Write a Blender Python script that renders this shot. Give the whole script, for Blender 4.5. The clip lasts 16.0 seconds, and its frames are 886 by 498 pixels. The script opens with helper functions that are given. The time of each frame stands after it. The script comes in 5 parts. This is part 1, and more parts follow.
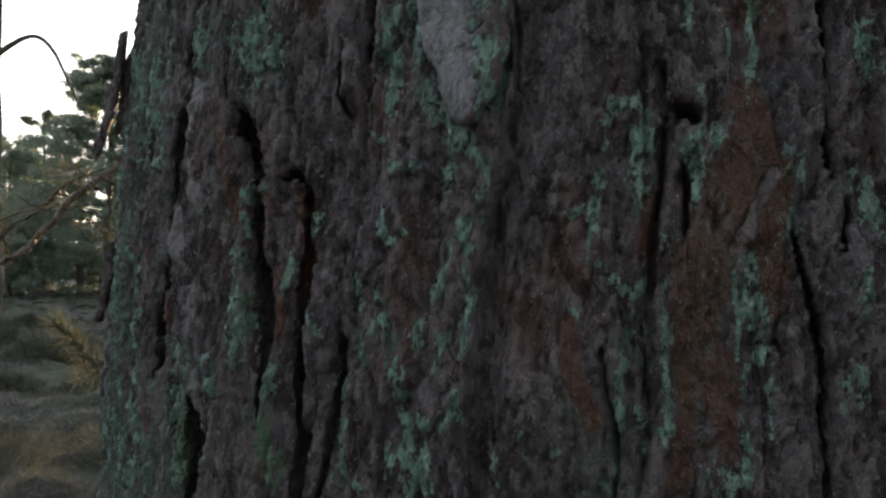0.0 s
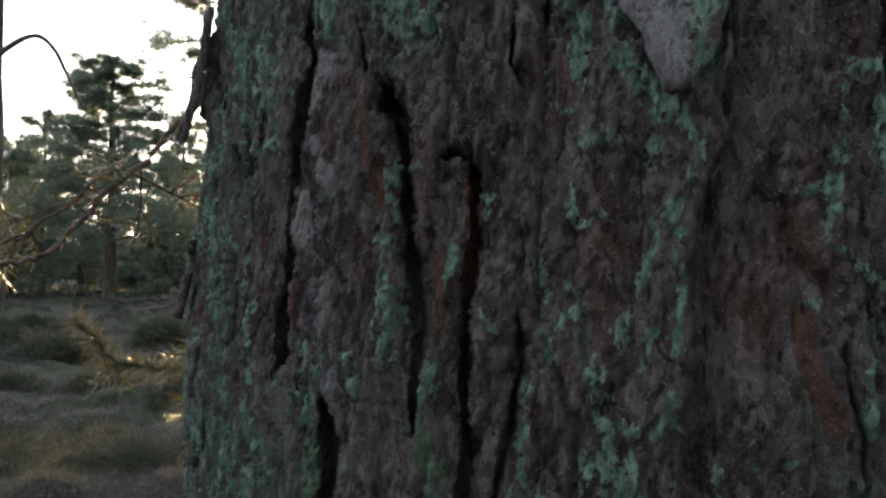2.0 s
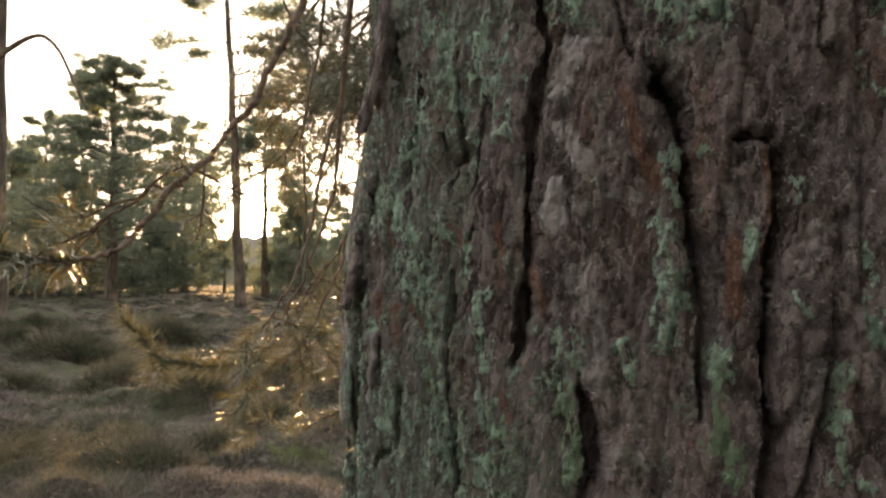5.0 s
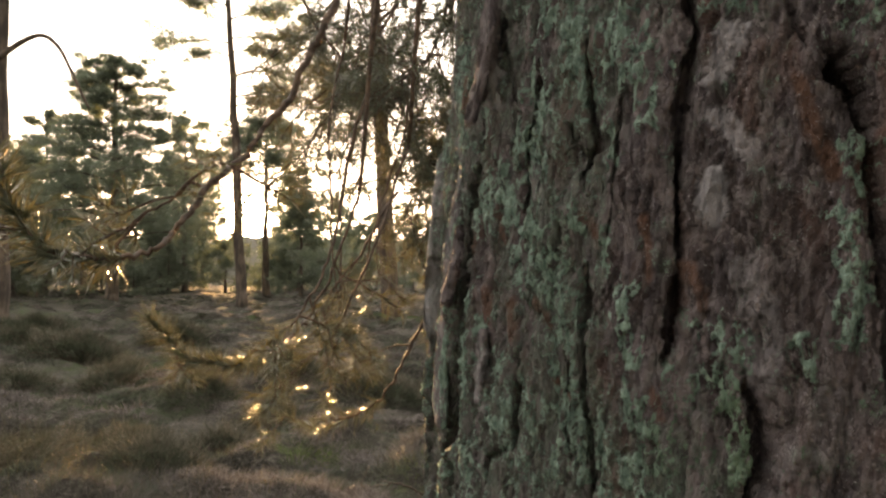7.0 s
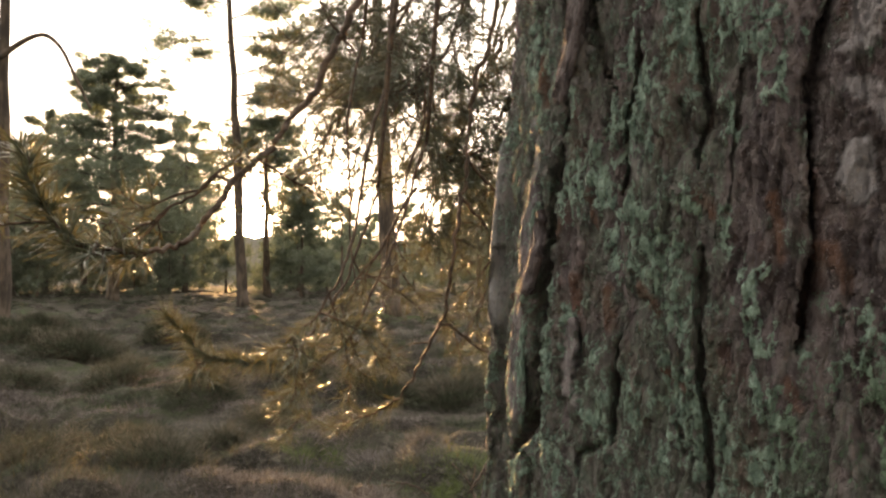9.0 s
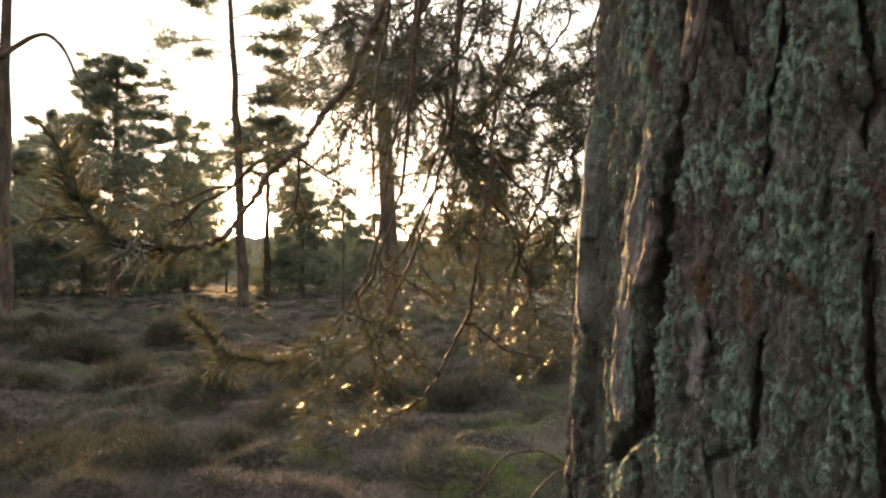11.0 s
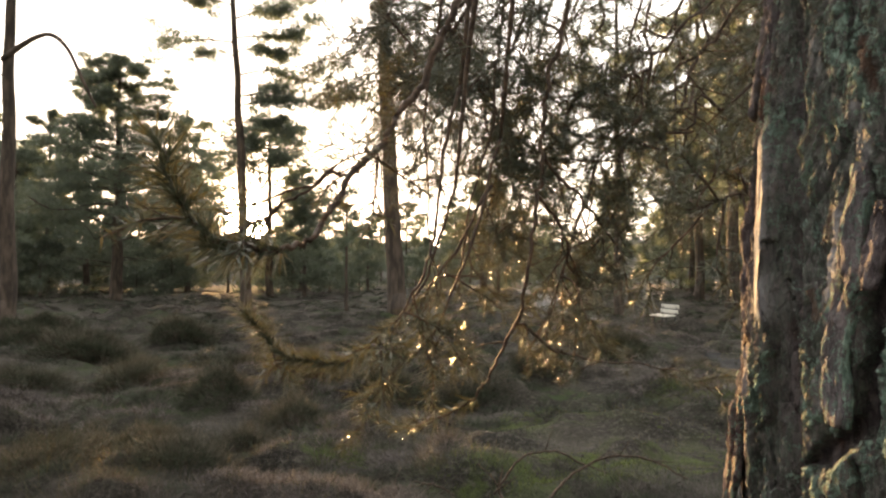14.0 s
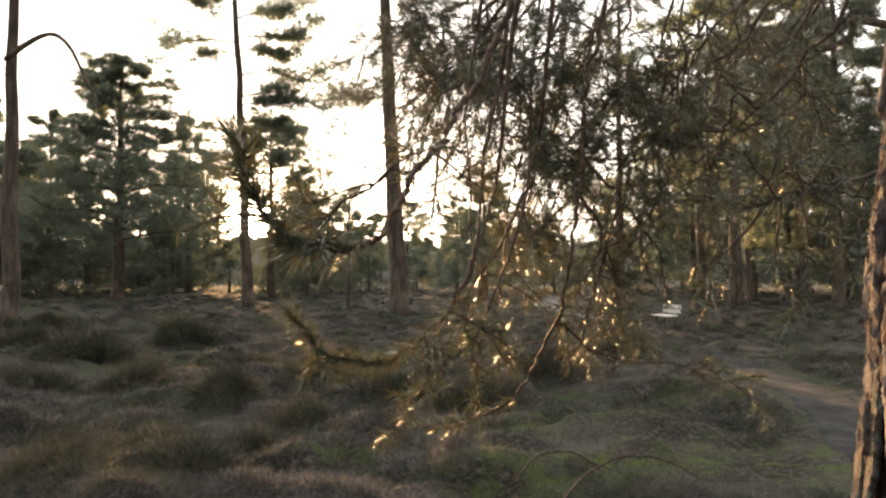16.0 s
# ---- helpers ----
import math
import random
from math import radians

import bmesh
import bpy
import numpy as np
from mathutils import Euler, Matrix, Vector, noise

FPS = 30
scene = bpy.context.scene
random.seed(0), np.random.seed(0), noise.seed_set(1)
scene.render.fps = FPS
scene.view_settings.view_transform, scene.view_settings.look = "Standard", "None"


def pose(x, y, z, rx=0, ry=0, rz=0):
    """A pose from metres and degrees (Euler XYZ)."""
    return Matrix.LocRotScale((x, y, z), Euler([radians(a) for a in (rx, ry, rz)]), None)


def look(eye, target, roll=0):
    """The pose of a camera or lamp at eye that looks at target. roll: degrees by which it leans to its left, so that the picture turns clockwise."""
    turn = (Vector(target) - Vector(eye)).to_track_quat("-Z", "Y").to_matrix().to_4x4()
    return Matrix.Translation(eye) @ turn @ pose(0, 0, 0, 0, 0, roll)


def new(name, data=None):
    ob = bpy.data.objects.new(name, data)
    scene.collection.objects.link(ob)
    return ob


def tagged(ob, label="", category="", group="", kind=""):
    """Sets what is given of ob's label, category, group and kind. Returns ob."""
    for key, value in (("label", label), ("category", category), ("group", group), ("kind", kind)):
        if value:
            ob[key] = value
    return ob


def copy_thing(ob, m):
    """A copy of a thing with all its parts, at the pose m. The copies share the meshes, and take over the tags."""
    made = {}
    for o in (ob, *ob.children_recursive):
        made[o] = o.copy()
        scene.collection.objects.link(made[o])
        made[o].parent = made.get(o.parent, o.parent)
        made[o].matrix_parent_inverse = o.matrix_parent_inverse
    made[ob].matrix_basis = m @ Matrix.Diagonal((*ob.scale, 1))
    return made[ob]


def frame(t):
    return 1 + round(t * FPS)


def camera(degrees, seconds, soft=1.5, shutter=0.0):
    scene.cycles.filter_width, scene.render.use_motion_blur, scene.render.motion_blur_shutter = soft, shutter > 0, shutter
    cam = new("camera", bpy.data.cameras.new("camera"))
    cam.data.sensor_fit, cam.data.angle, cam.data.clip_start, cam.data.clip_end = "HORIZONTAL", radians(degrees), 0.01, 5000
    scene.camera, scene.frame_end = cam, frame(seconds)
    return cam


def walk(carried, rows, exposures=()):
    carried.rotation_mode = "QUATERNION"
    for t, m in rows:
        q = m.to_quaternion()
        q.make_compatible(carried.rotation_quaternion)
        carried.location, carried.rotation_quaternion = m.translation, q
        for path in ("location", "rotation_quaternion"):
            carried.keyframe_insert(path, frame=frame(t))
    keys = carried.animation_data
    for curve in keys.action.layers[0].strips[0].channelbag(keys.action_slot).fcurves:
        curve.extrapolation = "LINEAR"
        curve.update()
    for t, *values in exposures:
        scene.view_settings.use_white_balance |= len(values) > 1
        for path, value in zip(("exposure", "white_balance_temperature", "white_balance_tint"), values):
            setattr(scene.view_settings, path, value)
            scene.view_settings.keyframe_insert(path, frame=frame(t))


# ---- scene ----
cam = camera(64.0, 16.0, soft=2.3)
EYE, TILT = 1.42, 1.8
# seconds and the eye's way from the first stand: right, ahead, up
PATH = [
    (0.0, -0.0000, -0.0000, 0.0000),
    (0.5, -0.0147, 0.0095, -0.0022),
    (1.0, -0.0294, 0.0169, -0.0030),
    (1.5, -0.0430, 0.0223, -0.0035),
    (2.0, -0.0568, 0.0258, -0.0045),
    (2.5, -0.0721, 0.0275, -0.0056),
    (3.0, -0.0870, 0.0280, -0.0057),
    (3.5, -0.1013, 0.0278, -0.0058),
    (4.0, -0.1172, 0.0272, -0.0067),
    (4.5, -0.1338, 0.0273, -0.0084),
    (7.0, -0.2056, 0.0374, -0.0124),
    (7.5, -0.2162, 0.0413, -0.0143),
    (8.0, -0.2264, 0.0457, -0.0164),
    (8.5, -0.2366, 0.0502, -0.0184),
    (9.0, -0.2472, 0.0554, -0.0197),
    (11.5, -0.3160, 0.0806, -0.0245),
    (12.0, -0.3335, 0.0808, -0.0237),
    (12.5, -0.3507, 0.0804, -0.0233),
    (13.0, -0.3690, 0.0804, -0.0232),
    (13.5, -0.3892, 0.0799, -0.0234),
    (14.0, -0.4085, 0.0807, -0.0231),
    (14.5, -0.4285, 0.0823, -0.0229),
    (15.0, -0.4493, 0.0836, -0.0236),
    (15.5, -0.4700, 0.0866, -0.0246),
    (16.0, -0.4927, 0.0899, -0.0257),
]
# seconds, stops, kelvin, tint
EXPOSURES = [(0.0, 2.1, 6400, 4), (2.4, 2.1, 6400, 4), (3.0, 2.1, 6700, 7), (3.5, 2.42, 7700, 10), (4.4, 2.75, 8600, 12), (6.9, 2.52, 8850, 13), (9.0, 2.52, 9100, 14), (11.4, 2.15, 8400, 12), (12.0, 2.4, 8900, 13), (12.6, 2.45, 9000, 14), (14.2, 2.08, 8100, 12), (16.0, 2.05, 8000, 12)]
walk(cam, [(t, pose(0, 0, EYE, TILT) @ pose(x, y, z, 90)) for t, x, y, z in PATH], EXPOSURES)

# ---- sky and sun ----
SUN_WAY = Vector((-0.2643, 0.9618, 0.0710)).normalized()
SHINE_WAY = Vector((-0.2600, 0.9600, 0.1010)).normalized()
world = bpy.data.worlds.new("sky")
scene.world = world
world.use_nodes = True
wn = world.node_tree.nodes
sky = wn.new("ShaderNodeTexSky")
sky.sky_type, sky.sun_disc = "NISHITA", False
sky.sun_elevation, sky.sun_rotation = math.asin(SUN_WAY.z), math.atan2(SUN_WAY.x, SUN_WAY.y)
sky.air_density, sky.dust_density, sky.ozone_density = 1.0, 1.2, 1.0
veil = wn.new("ShaderNodeMix")
veil.data_type, veil.blend_type = "RGBA", "ADD"
veil.inputs[0].default_value = 1.0
pallid = wn.new("ShaderNodeHueSaturation")
pallid.inputs["Saturation"].default_value = 0.62
world.node_tree.links.new(sky.outputs[0], pallid.inputs["Color"])
world.node_tree.links.new(pallid.outputs[0], veil.inputs[6])
# the haze is brightest round the sun
at = wn.new("ShaderNodeTexCoord")
towards = wn.new("ShaderNodeVectorMath")
towards.operation = "DOT_PRODUCT"
towards.inputs[1].default_value = SUN_WAY
spread_out = wn.new("ShaderNodeMapRange")
for k, value in enumerate((-1.0, 1.0, 0.06, 1.85), 1):
    spread_out.inputs[k].default_value = value
hazy = wn.new("ShaderNodeMix")
hazy.data_type, hazy.blend_type = "RGBA", "MULTIPLY"
hazy.inputs[0].default_value = 1.0
world.node_tree.links.new(at.outputs["Generated"], towards.inputs[0])
world.node_tree.links.new(towards.outputs["Value"], spread_out.inputs[0])
world.node_tree.links.new(spread_out.outputs[0], hazy.inputs[6])
hazy.inputs[7].default_value = (4.9, 5.2, 5.8, 1)
world.node_tree.links.new(hazy.outputs[2], veil.inputs[7])
world.node_tree.links.new(veil.outputs[2], wn["Background"].inputs[0])
wn["Background"].inputs[1].default_value = 0.06

sun_data = bpy.data.lights.new("sunlight", "SUN")
sun_data.energy, sun_data.angle, sun_data.color = 7.0, radians(0.6), (1.0, 0.64, 0.31)
sunlight = new("sunlight", sun_data)
sunlight.matrix_world = look(SHINE_WAY * 40, (0, 0, 0))


# ---- materials ----
class Mat:
    """A node material with short ways to make its nodes."""

    def __init__(self, name, rough=0.9, spec=0.2):
        self.m = bpy.data.materials.new(name)
        self.m.use_nodes = True
        self.t = self.m.node_tree
        self.b = self.t.nodes["Principled BSDF"]
        self.b.inputs["Roughness"].default_value = rough
        self.b.inputs["Specular IOR Level"].default_value = spec
        self.where = self.t.nodes.new("ShaderNodeTexCoord").outputs["Object"]

    def put(self, value, socket):
        if isinstance(value, bpy.types.NodeSocket):
            self.t.links.new(value, socket)
        else:
            socket.default_value = value

    def noise(self, scale, detail=4, stretch=(1, 1, 1), rough=0.6):
        mp = self.t.nodes.new("ShaderNodeMapping")
        mp.inputs["Scale"].default_value = stretch
        self.t.links.new(self.where, mp.inputs[0])
        n = self.t.nodes.new("ShaderNodeTexNoise")
        n.inputs["Scale"].default_value, n.inputs["Detail"].default_value, n.inputs["Roughness"].default_value = scale, detail, rough
        self.t.links.new(mp.outputs[0], n.inputs["Vector"])
        return n.outputs[0]

    def flakes(self, scale, stretch, warp):
        """Cells bent by noise: a number for each, and the distance to its border."""
        mp = self.t.nodes.new("ShaderNodeMapping")
        mp.inputs["Scale"].default_value = stretch
        self.t.links.new(self.where, mp.inputs[0])
        n = self.t.nodes.new("ShaderNodeTexNoise")
        n.inputs["Scale"].default_value, n.inputs["Detail"].default_value = scale * 0.7, 4
        self.t.links.new(mp.outputs[0], n.inputs["Vector"])
        bend = self.t.nodes.new("ShaderNodeVectorMath")
        bend.operation = "MULTIPLY_ADD"
        self.t.links.new(n.outputs["Color"], bend.inputs[0])
        bend.inputs[1].default_value = (warp / scale,) * 3
        self.t.links.new(mp.outputs[0], bend.inputs[2])
        out = []
        for feature, socket in (("F1", "Color"), ("DISTANCE_TO_EDGE", "Distance")):
            v = self.t.nodes.new("ShaderNodeTexVoronoi")
            v.feature = feature
            v.inputs["Scale"].default_value = scale
            self.t.links.new(bend.outputs[0], v.inputs["Vector"])
            out.append(v.outputs[socket])
        return out

    def ramp(self, fac, lo, hi):
        r = self.t.nodes.new("ShaderNodeMapRange")
        r.interpolation_type = "SMOOTHSTEP"
        self.put(fac, r.inputs[0])
        r.inputs[1].default_value, r.inputs[2].default_value = lo, hi
        return r.outputs[0]

    def mix(self, fac, a, b):
        x = self.t.nodes.new("ShaderNodeMix")
        x.data_type = "RGBA"
        self.put(fac, x.inputs[0])
        self.put(a if isinstance(a, bpy.types.NodeSocket) else (*a, 1), x.inputs[6])
        self.put(b if isinstance(b, bpy.types.NodeSocket) else (*b, 1), x.inputs[7])
        return x.outputs[2]

    def math(self, op, a, b):
        x = self.t.nodes.new("ShaderNodeMath")
        x.operation = op
        self.put(a, x.inputs[0])
        self.put(b, x.inputs[1])
        return x.outputs[0]

    def attr(self, name):
        a = self.t.nodes.new("ShaderNodeAttribute")
        a.attribute_name = name
        return a.outputs["Fac"]

    def island(self):
        return self.t.nodes.new("ShaderNodeNewGeometry").outputs["Random Per Island"]

    def each(self):
        return self.t.nodes.new("ShaderNodeObjectInfo").outputs["Random"]

    def colour(self, c):
        self.put(c if isinstance(c, bpy.types.NodeSocket) else (*c, 1), self.b.inputs["Base Color"])
        return self

    def bump(self, height, strength, distance):
        b = self.t.nodes.new("ShaderNodeBump")
        b.inputs["Strength"].default_value, b.inputs["Distance"].default_value = strength, distance
        self.put(height, b.inputs["Height"])
        self.t.links.new(b.outputs[0], self.b.inputs["Normal"])
        return self

    def glow_through(self, colour, share):
        """Light that comes through thin leaves."""
        tr = self.t.nodes.new("ShaderNodeBsdfTranslucent")
        self.put(colour if isinstance(colour, bpy.types.NodeSocket) else (*colour, 1), tr.inputs[0])
        mx = self.t.nodes.new("ShaderNodeMixShader")
        mx.inputs[0].default_value = share
        self.t.links.new(self.b.outputs[0], mx.inputs[1])
        self.t.links.new(tr.outputs[0], mx.inputs[2])
        self.t.links.new(mx.outputs[0], self.t.nodes["Material Output"].inputs[0])
        return self


def bark_material():
    k = Mat("old pine bark", 0.82, 0.3)
    broad, mid = k.noise(16, 5, (1, 1, 0.3)), k.noise(80, 6, (1, 1, 0.28))
    fine, grit = k.noise(300, 5, (1, 1, 0.38), 0.7), k.noise(1100, 3, (1, 1, 0.7), 0.7)
    scale, seam = k.flakes(120, (1, 1, 0.36), 1.3)
    chip, crack = k.flakes(330, (1, 1, 0.42), 1.3)
    c = k.mix(k.ramp(broad, 0.36, 0.66), (0.062, 0.049, 0.057), (0.140, 0.118, 0.134))
    c = k.mix(k.ramp(scale, 0.50, 0.78), k.mix(k.ramp(scale, 0.50, 0.22), c, (0.052, 0.037, 0.039)), (0.180, 0.148, 0.156))
    c = k.mix(k.math("MULTIPLY", k.ramp(chip, 0.50, 0.80), 0.55), c, (0.21, 0.18, 0.184))
    c = k.mix(k.math("MULTIPLY", k.ramp(chip, 0.45, 0.20), 0.5), c, (0.045, 0.032, 0.033))
    c = k.mix(k.math("MULTIPLY", k.ramp(k.noise(30, 3, (1, 1, 0.5)), 0.54, 0.70), 0.65), c, (0.125, 0.060, 0.047))
    c = k.mix(k.attr("rust_shade"), c, k.mix(mid, (0.078, 0.038, 0.028), (0.150, 0.074, 0.052)))
    c = k.mix(k.attr("pale"), c, k.mix(mid, (0.170, 0.168, 0.182), (0.285, 0.278, 0.300)))
    c = k.mix(k.math("MULTIPLY", k.ramp(fine, 0.46, 0.30), 0.75), c, (0.030, 0.023, 0.025))
    c = k.mix(k.math("MULTIPLY", k.ramp(fine, 0.56, 0.72), 0.45), c, (0.22, 0.20, 0.215))
    c = k.mix(k.ramp(grit, 0.61, 0.73), c, (0.40, 0.395, 0.41))
    dust = k.math("MULTIPLY", k.attr("bloom"), k.math("ADD", 0.25, k.math("MULTIPLY", k.ramp(k.noise(210, 6, (1, 1, 0.5), 0.75), 0.40, 0.62), 0.75)))
    c = k.mix(dust, c, k.mix(k.ramp(fine, 0.35, 0.7), (0.078, 0.105, 0.088), (0.20, 0.245, 0.205)))
    green = k.mix(k.ramp(fine, 0.35, 0.7), (0.125, 0.200, 0.168), (0.340, 0.490, 0.420))
    green = k.mix(k.ramp(k.noise(9, 2), 0.56, 0.75), green, (0.14, 0.22, 0.15))
    crumbs = k.math("ADD", k.attr("lichen"), k.math("MULTIPLY", k.math("SUBTRACT", k.noise(520, 6, (1, 1, 0.7), 0.85), 0.5), 4.2))
    share = k.math("MULTIPLY", k.ramp(crumbs, 0.40, 0.60), k.ramp(k.attr("lichen"), 0.02, 0.2))
    c = k.mix(share, c, green)
    k.colour(c)
    relief = k.math("ADD", k.math("MULTIPLY", mid, 0.9), k.math("ADD", k.math("MULTIPLY", fine, 2.0), k.math("MULTIPLY", grit, 1.1)))
    relief = k.math("ADD", relief, k.math("ADD", k.math("MULTIPLY", scale, 1.0), k.math("MULTIPLY", chip, 0.8)))
    relief = k.math("ADD", relief, k.math("ADD", k.math("MULTIPLY", k.ramp(seam, 0.0, 0.09), 0.42), k.math("MULTIPLY", k.ramp(crack, 0.0, 0.10), 0.22)))
    relief = k.math("ADD", relief, k.math("MULTIPLY", share, 0.7))
    k.bump(k.math("MULTIPLY", relief, k.math("SUBTRACT", 1.0, k.math("MULTIPLY", k.attr("pale"), 0.88))), 1.0, 0.0036)
    return k.m


def far_bark_material():
    k = Mat("far pine bark", 0.9, 0.1)
    c = k.mix(k.ramp(k.noise(7, 5, (1, 1, 0.25)), 0.35, 0.7), (0.050, 0.043, 0.040), (0.135, 0.108, 0.092))
    k.colour(c).bump(k.noise(14, 5, (1, 1, 0.2)), 0.8, 0.03)
    return k.m


def twig_material():
    k = Mat("twig bark", 0.75, 0.3)
    c = k.mix(k.ramp(k.noise(60, 4, (1, 1, 1)), 0.35, 0.7), (0.040, 0.029, 0.024), (0.115, 0.080, 0.060))
    k.colour(c).bump(k.noise(220, 3), 0.6, 0.002)
    return k.m


def needle_material(name, dark, light, through_colour, share):
    k = Mat(name, 0.38, 0.6)
    k.colour(k.mix(k.island(), dark, light)).glow_through(through_colour, share)
    return k.m


def ground_material():
    k = Mat("heath soil with moss", 0.95, 0.1)
    c = k.mix(k.ramp(k.noise(0.9, 6), 0.38, 0.66), (0.026, 0.025, 0.022), (0.072, 0.066, 0.058))
    c = k.mix(k.ramp(k.noise(22, 4), 0.45, 0.75), c, (0.115, 0.105, 0.092))
    c = k.mix(k.math("MULTIPLY", k.ramp(k.noise(0.33, 3), 0.5, 0.66), k.ramp(k.noise(5, 4), 0.35, 0.6)), c, (0.044, 0.064, 0.030))
    c = k.mix(k.math("MULTIPLY", k.attr("moss"), k.ramp(k.noise(3.5, 5), 0.44, 0.60)), c, (0.078, 0.105, 0.038))
    k.colour(c).bump(k.noise(30, 6), 1.0, 0.05)
    return k.m


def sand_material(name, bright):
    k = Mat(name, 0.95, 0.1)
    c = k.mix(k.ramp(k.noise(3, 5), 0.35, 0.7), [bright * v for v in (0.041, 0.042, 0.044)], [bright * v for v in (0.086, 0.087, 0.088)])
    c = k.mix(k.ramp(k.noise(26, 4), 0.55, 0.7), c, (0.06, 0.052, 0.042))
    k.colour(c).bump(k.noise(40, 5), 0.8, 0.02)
    return k.m


def blade_material(name, dark, light, other, through_colour, share=0.3):
    k = Mat(name, 0.8, 0.15)
    patch = k.ramp(k.math("ADD", k.noise(1.1, 5), k.math("MULTIPLY", k.math("SUBTRACT", k.noise(0.2, 2), 0.47), 0.9)), 0.40, 0.58)
    c = k.mix(patch, k.mix(k.island(), dark, light), k.mix(k.island(), other, dark))
    k.colour(c).glow_through(through_colour, share)
    return k.m


def plain(name, dark, light, scale=20, rough=0.7, spec=0.3):
    k = Mat(name, rough, spec)
    k.colour(k.mix(k.noise(scale, 4), dark, light)).bump(k.noise(scale * 4, 4), 0.3, 0.004)
    return k.m


BARK = bark_material()
FAR_BARK = far_bark_material()
TWIG = twig_material()
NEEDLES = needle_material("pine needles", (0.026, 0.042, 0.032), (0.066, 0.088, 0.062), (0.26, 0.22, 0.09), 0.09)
# paler and more translucent than NEEDLES: distance haze put into the colour
HAZED_NEEDLES = needle_material("far pine needles, haze in colour", (0.058, 0.086, 0.074), (0.105, 0.132, 0.110), (0.165, 0.20, 0.125), 0.40)
SOIL = ground_material()
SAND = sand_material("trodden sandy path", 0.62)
# grazing sunlight on the far path is put into this brighter sand
SUNLIT_SAND = sand_material("sunlit pale sand", 3.2)
HEATHER = blade_material("faded heather", (0.034, 0.030, 0.030), (0.235, 0.205, 0.200), (0.060, 0.088, 0.054), (0.115, 0.105, 0.098), 0.12)
SPRIGS = blade_material("leafy heather sprigs", (0.040, 0.042, 0.032), (0.165, 0.150, 0.122), (0.066, 0.086, 0.056), (0.12, 0.11, 0.085), 0.06)
GRASS = blade_material("dry grass", (0.13, 0.108, 0.068), (0.26, 0.22, 0.15), (0.10, 0.11, 0.05), (0.24, 0.19, 0.08))
MOSS = blade_material("green moss", (0.066, 0.100, 0.034), (0.170, 0.215, 0.062), (0.110, 0.118, 0.044), (0.16, 0.20, 0.06))
PALE_PAINT = plain("weathered white paint", (0.62, 0.62, 0.58), (0.78, 0.78, 0.74), 12, 0.6)
CONCRETE = plain("dark bench foot", (0.06, 0.06, 0.06), (0.12, 0.12, 0.12))


# ---- helpers ----
def mesh_of(name, verts, faces, material, smooth=True):
    me = bpy.data.meshes.new(name)
    me.from_pydata([tuple(v) for v in verts], [], [tuple(f) for f in faces])
    me.materials.append(material)
    if smooth:
        me.polygons.foreach_set("use_smooth", [True] * len(me.polygons))
    return me


def grid_mesh(name, pts, material, closed=False):
    """A mesh over an array of points, rows x columns x 3."""
    rows, cols = pts.shape[:2]
    idx = np.arange(rows * cols).reshape(rows, cols)
    if closed:
        idx = np.hstack([idx, idx[:, :1]])
    quads = np.stack([idx[:-1, :-1], idx[:-1, 1:], idx[1:, 1:], idx[1:, :-1]], -1).reshape(-1, 4)
    return array_mesh(name, pts.reshape(-1, 3), quads, material)


def array_mesh(name, verts, faces, material, smooth=True):
    n, k = faces.shape
    me = bpy.data.meshes.new(name)
    me.vertices.add(len(verts))
    me.vertices.foreach_set("co", np.ascontiguousarray(verts, np.float32).ravel())
    me.loops.add(n * k)
    me.loops.foreach_set("vertex_index", np.ascontiguousarray(faces, np.int32).ravel())
    me.polygons.add(n)
    me.polygons.foreach_set("loop_start", np.arange(0, n * k, k, dtype=np.int32))
    me.polygons.foreach_set("use_smooth", np.full(n, smooth))
    me.update(calc_edges=True)
    me.validate()
    me.materials.append(material)
    return me


def part(name, me, parent, label=""):
    ob = new(name, me)
    ob.parent = parent
    return tagged(ob, label)


def thing(name, label, category, place=(0, 0, 0), group="", kind=""):
    ob = new(name)
    ob.location = place
    return tagged(ob, label, category, group, kind)


def lattice(ix, iy, seed):
    h = (ix.astype(np.int64) * 374761393 + iy.astype(np.int64) * 668265263 + seed * 362437) & 0xFFFFFFFF
    h = ((h ^ (h >> 13)) * 1274126177) & 0xFFFFFFFF
    return ((h ^ (h >> 16)) & 0xFFFF) / 65535.0


def wave(x, y, seed=0):
    """Smooth noise from -1 to 1, with cells of size 1."""
    x, y = np.asarray(x, float), np.asarray(y, float)
    ix, iy = np.floor(x), np.floor(y)
    u, v = x - ix, y - iy
    u, v = u * u * u * (u * (u * 6 - 15) + 10), v * v * v * (v * (v * 6 - 15) + 10)
    a, b = lattice(ix, iy, seed), lattice(ix + 1, iy, seed)
    c, d = lattice(ix, iy + 1, seed), lattice(ix + 1, iy + 1, seed)
    return 2 * ((a * (1 - u) + b * u) * (1 - v) + (c * (1 - u) + d * u) * v) - 1


def waves(x, y, seed=0, octaves=4, gain=0.5):
    total, amp, size = 0.0, 1.0, 0.0
    for o in range(octaves):
        total = total + amp * wave(x * 2 ** o + 17.3 * o, y * 2 ** o - 9.1 * o, seed + o)
        size, amp = size + amp, amp * gain
    return total / size


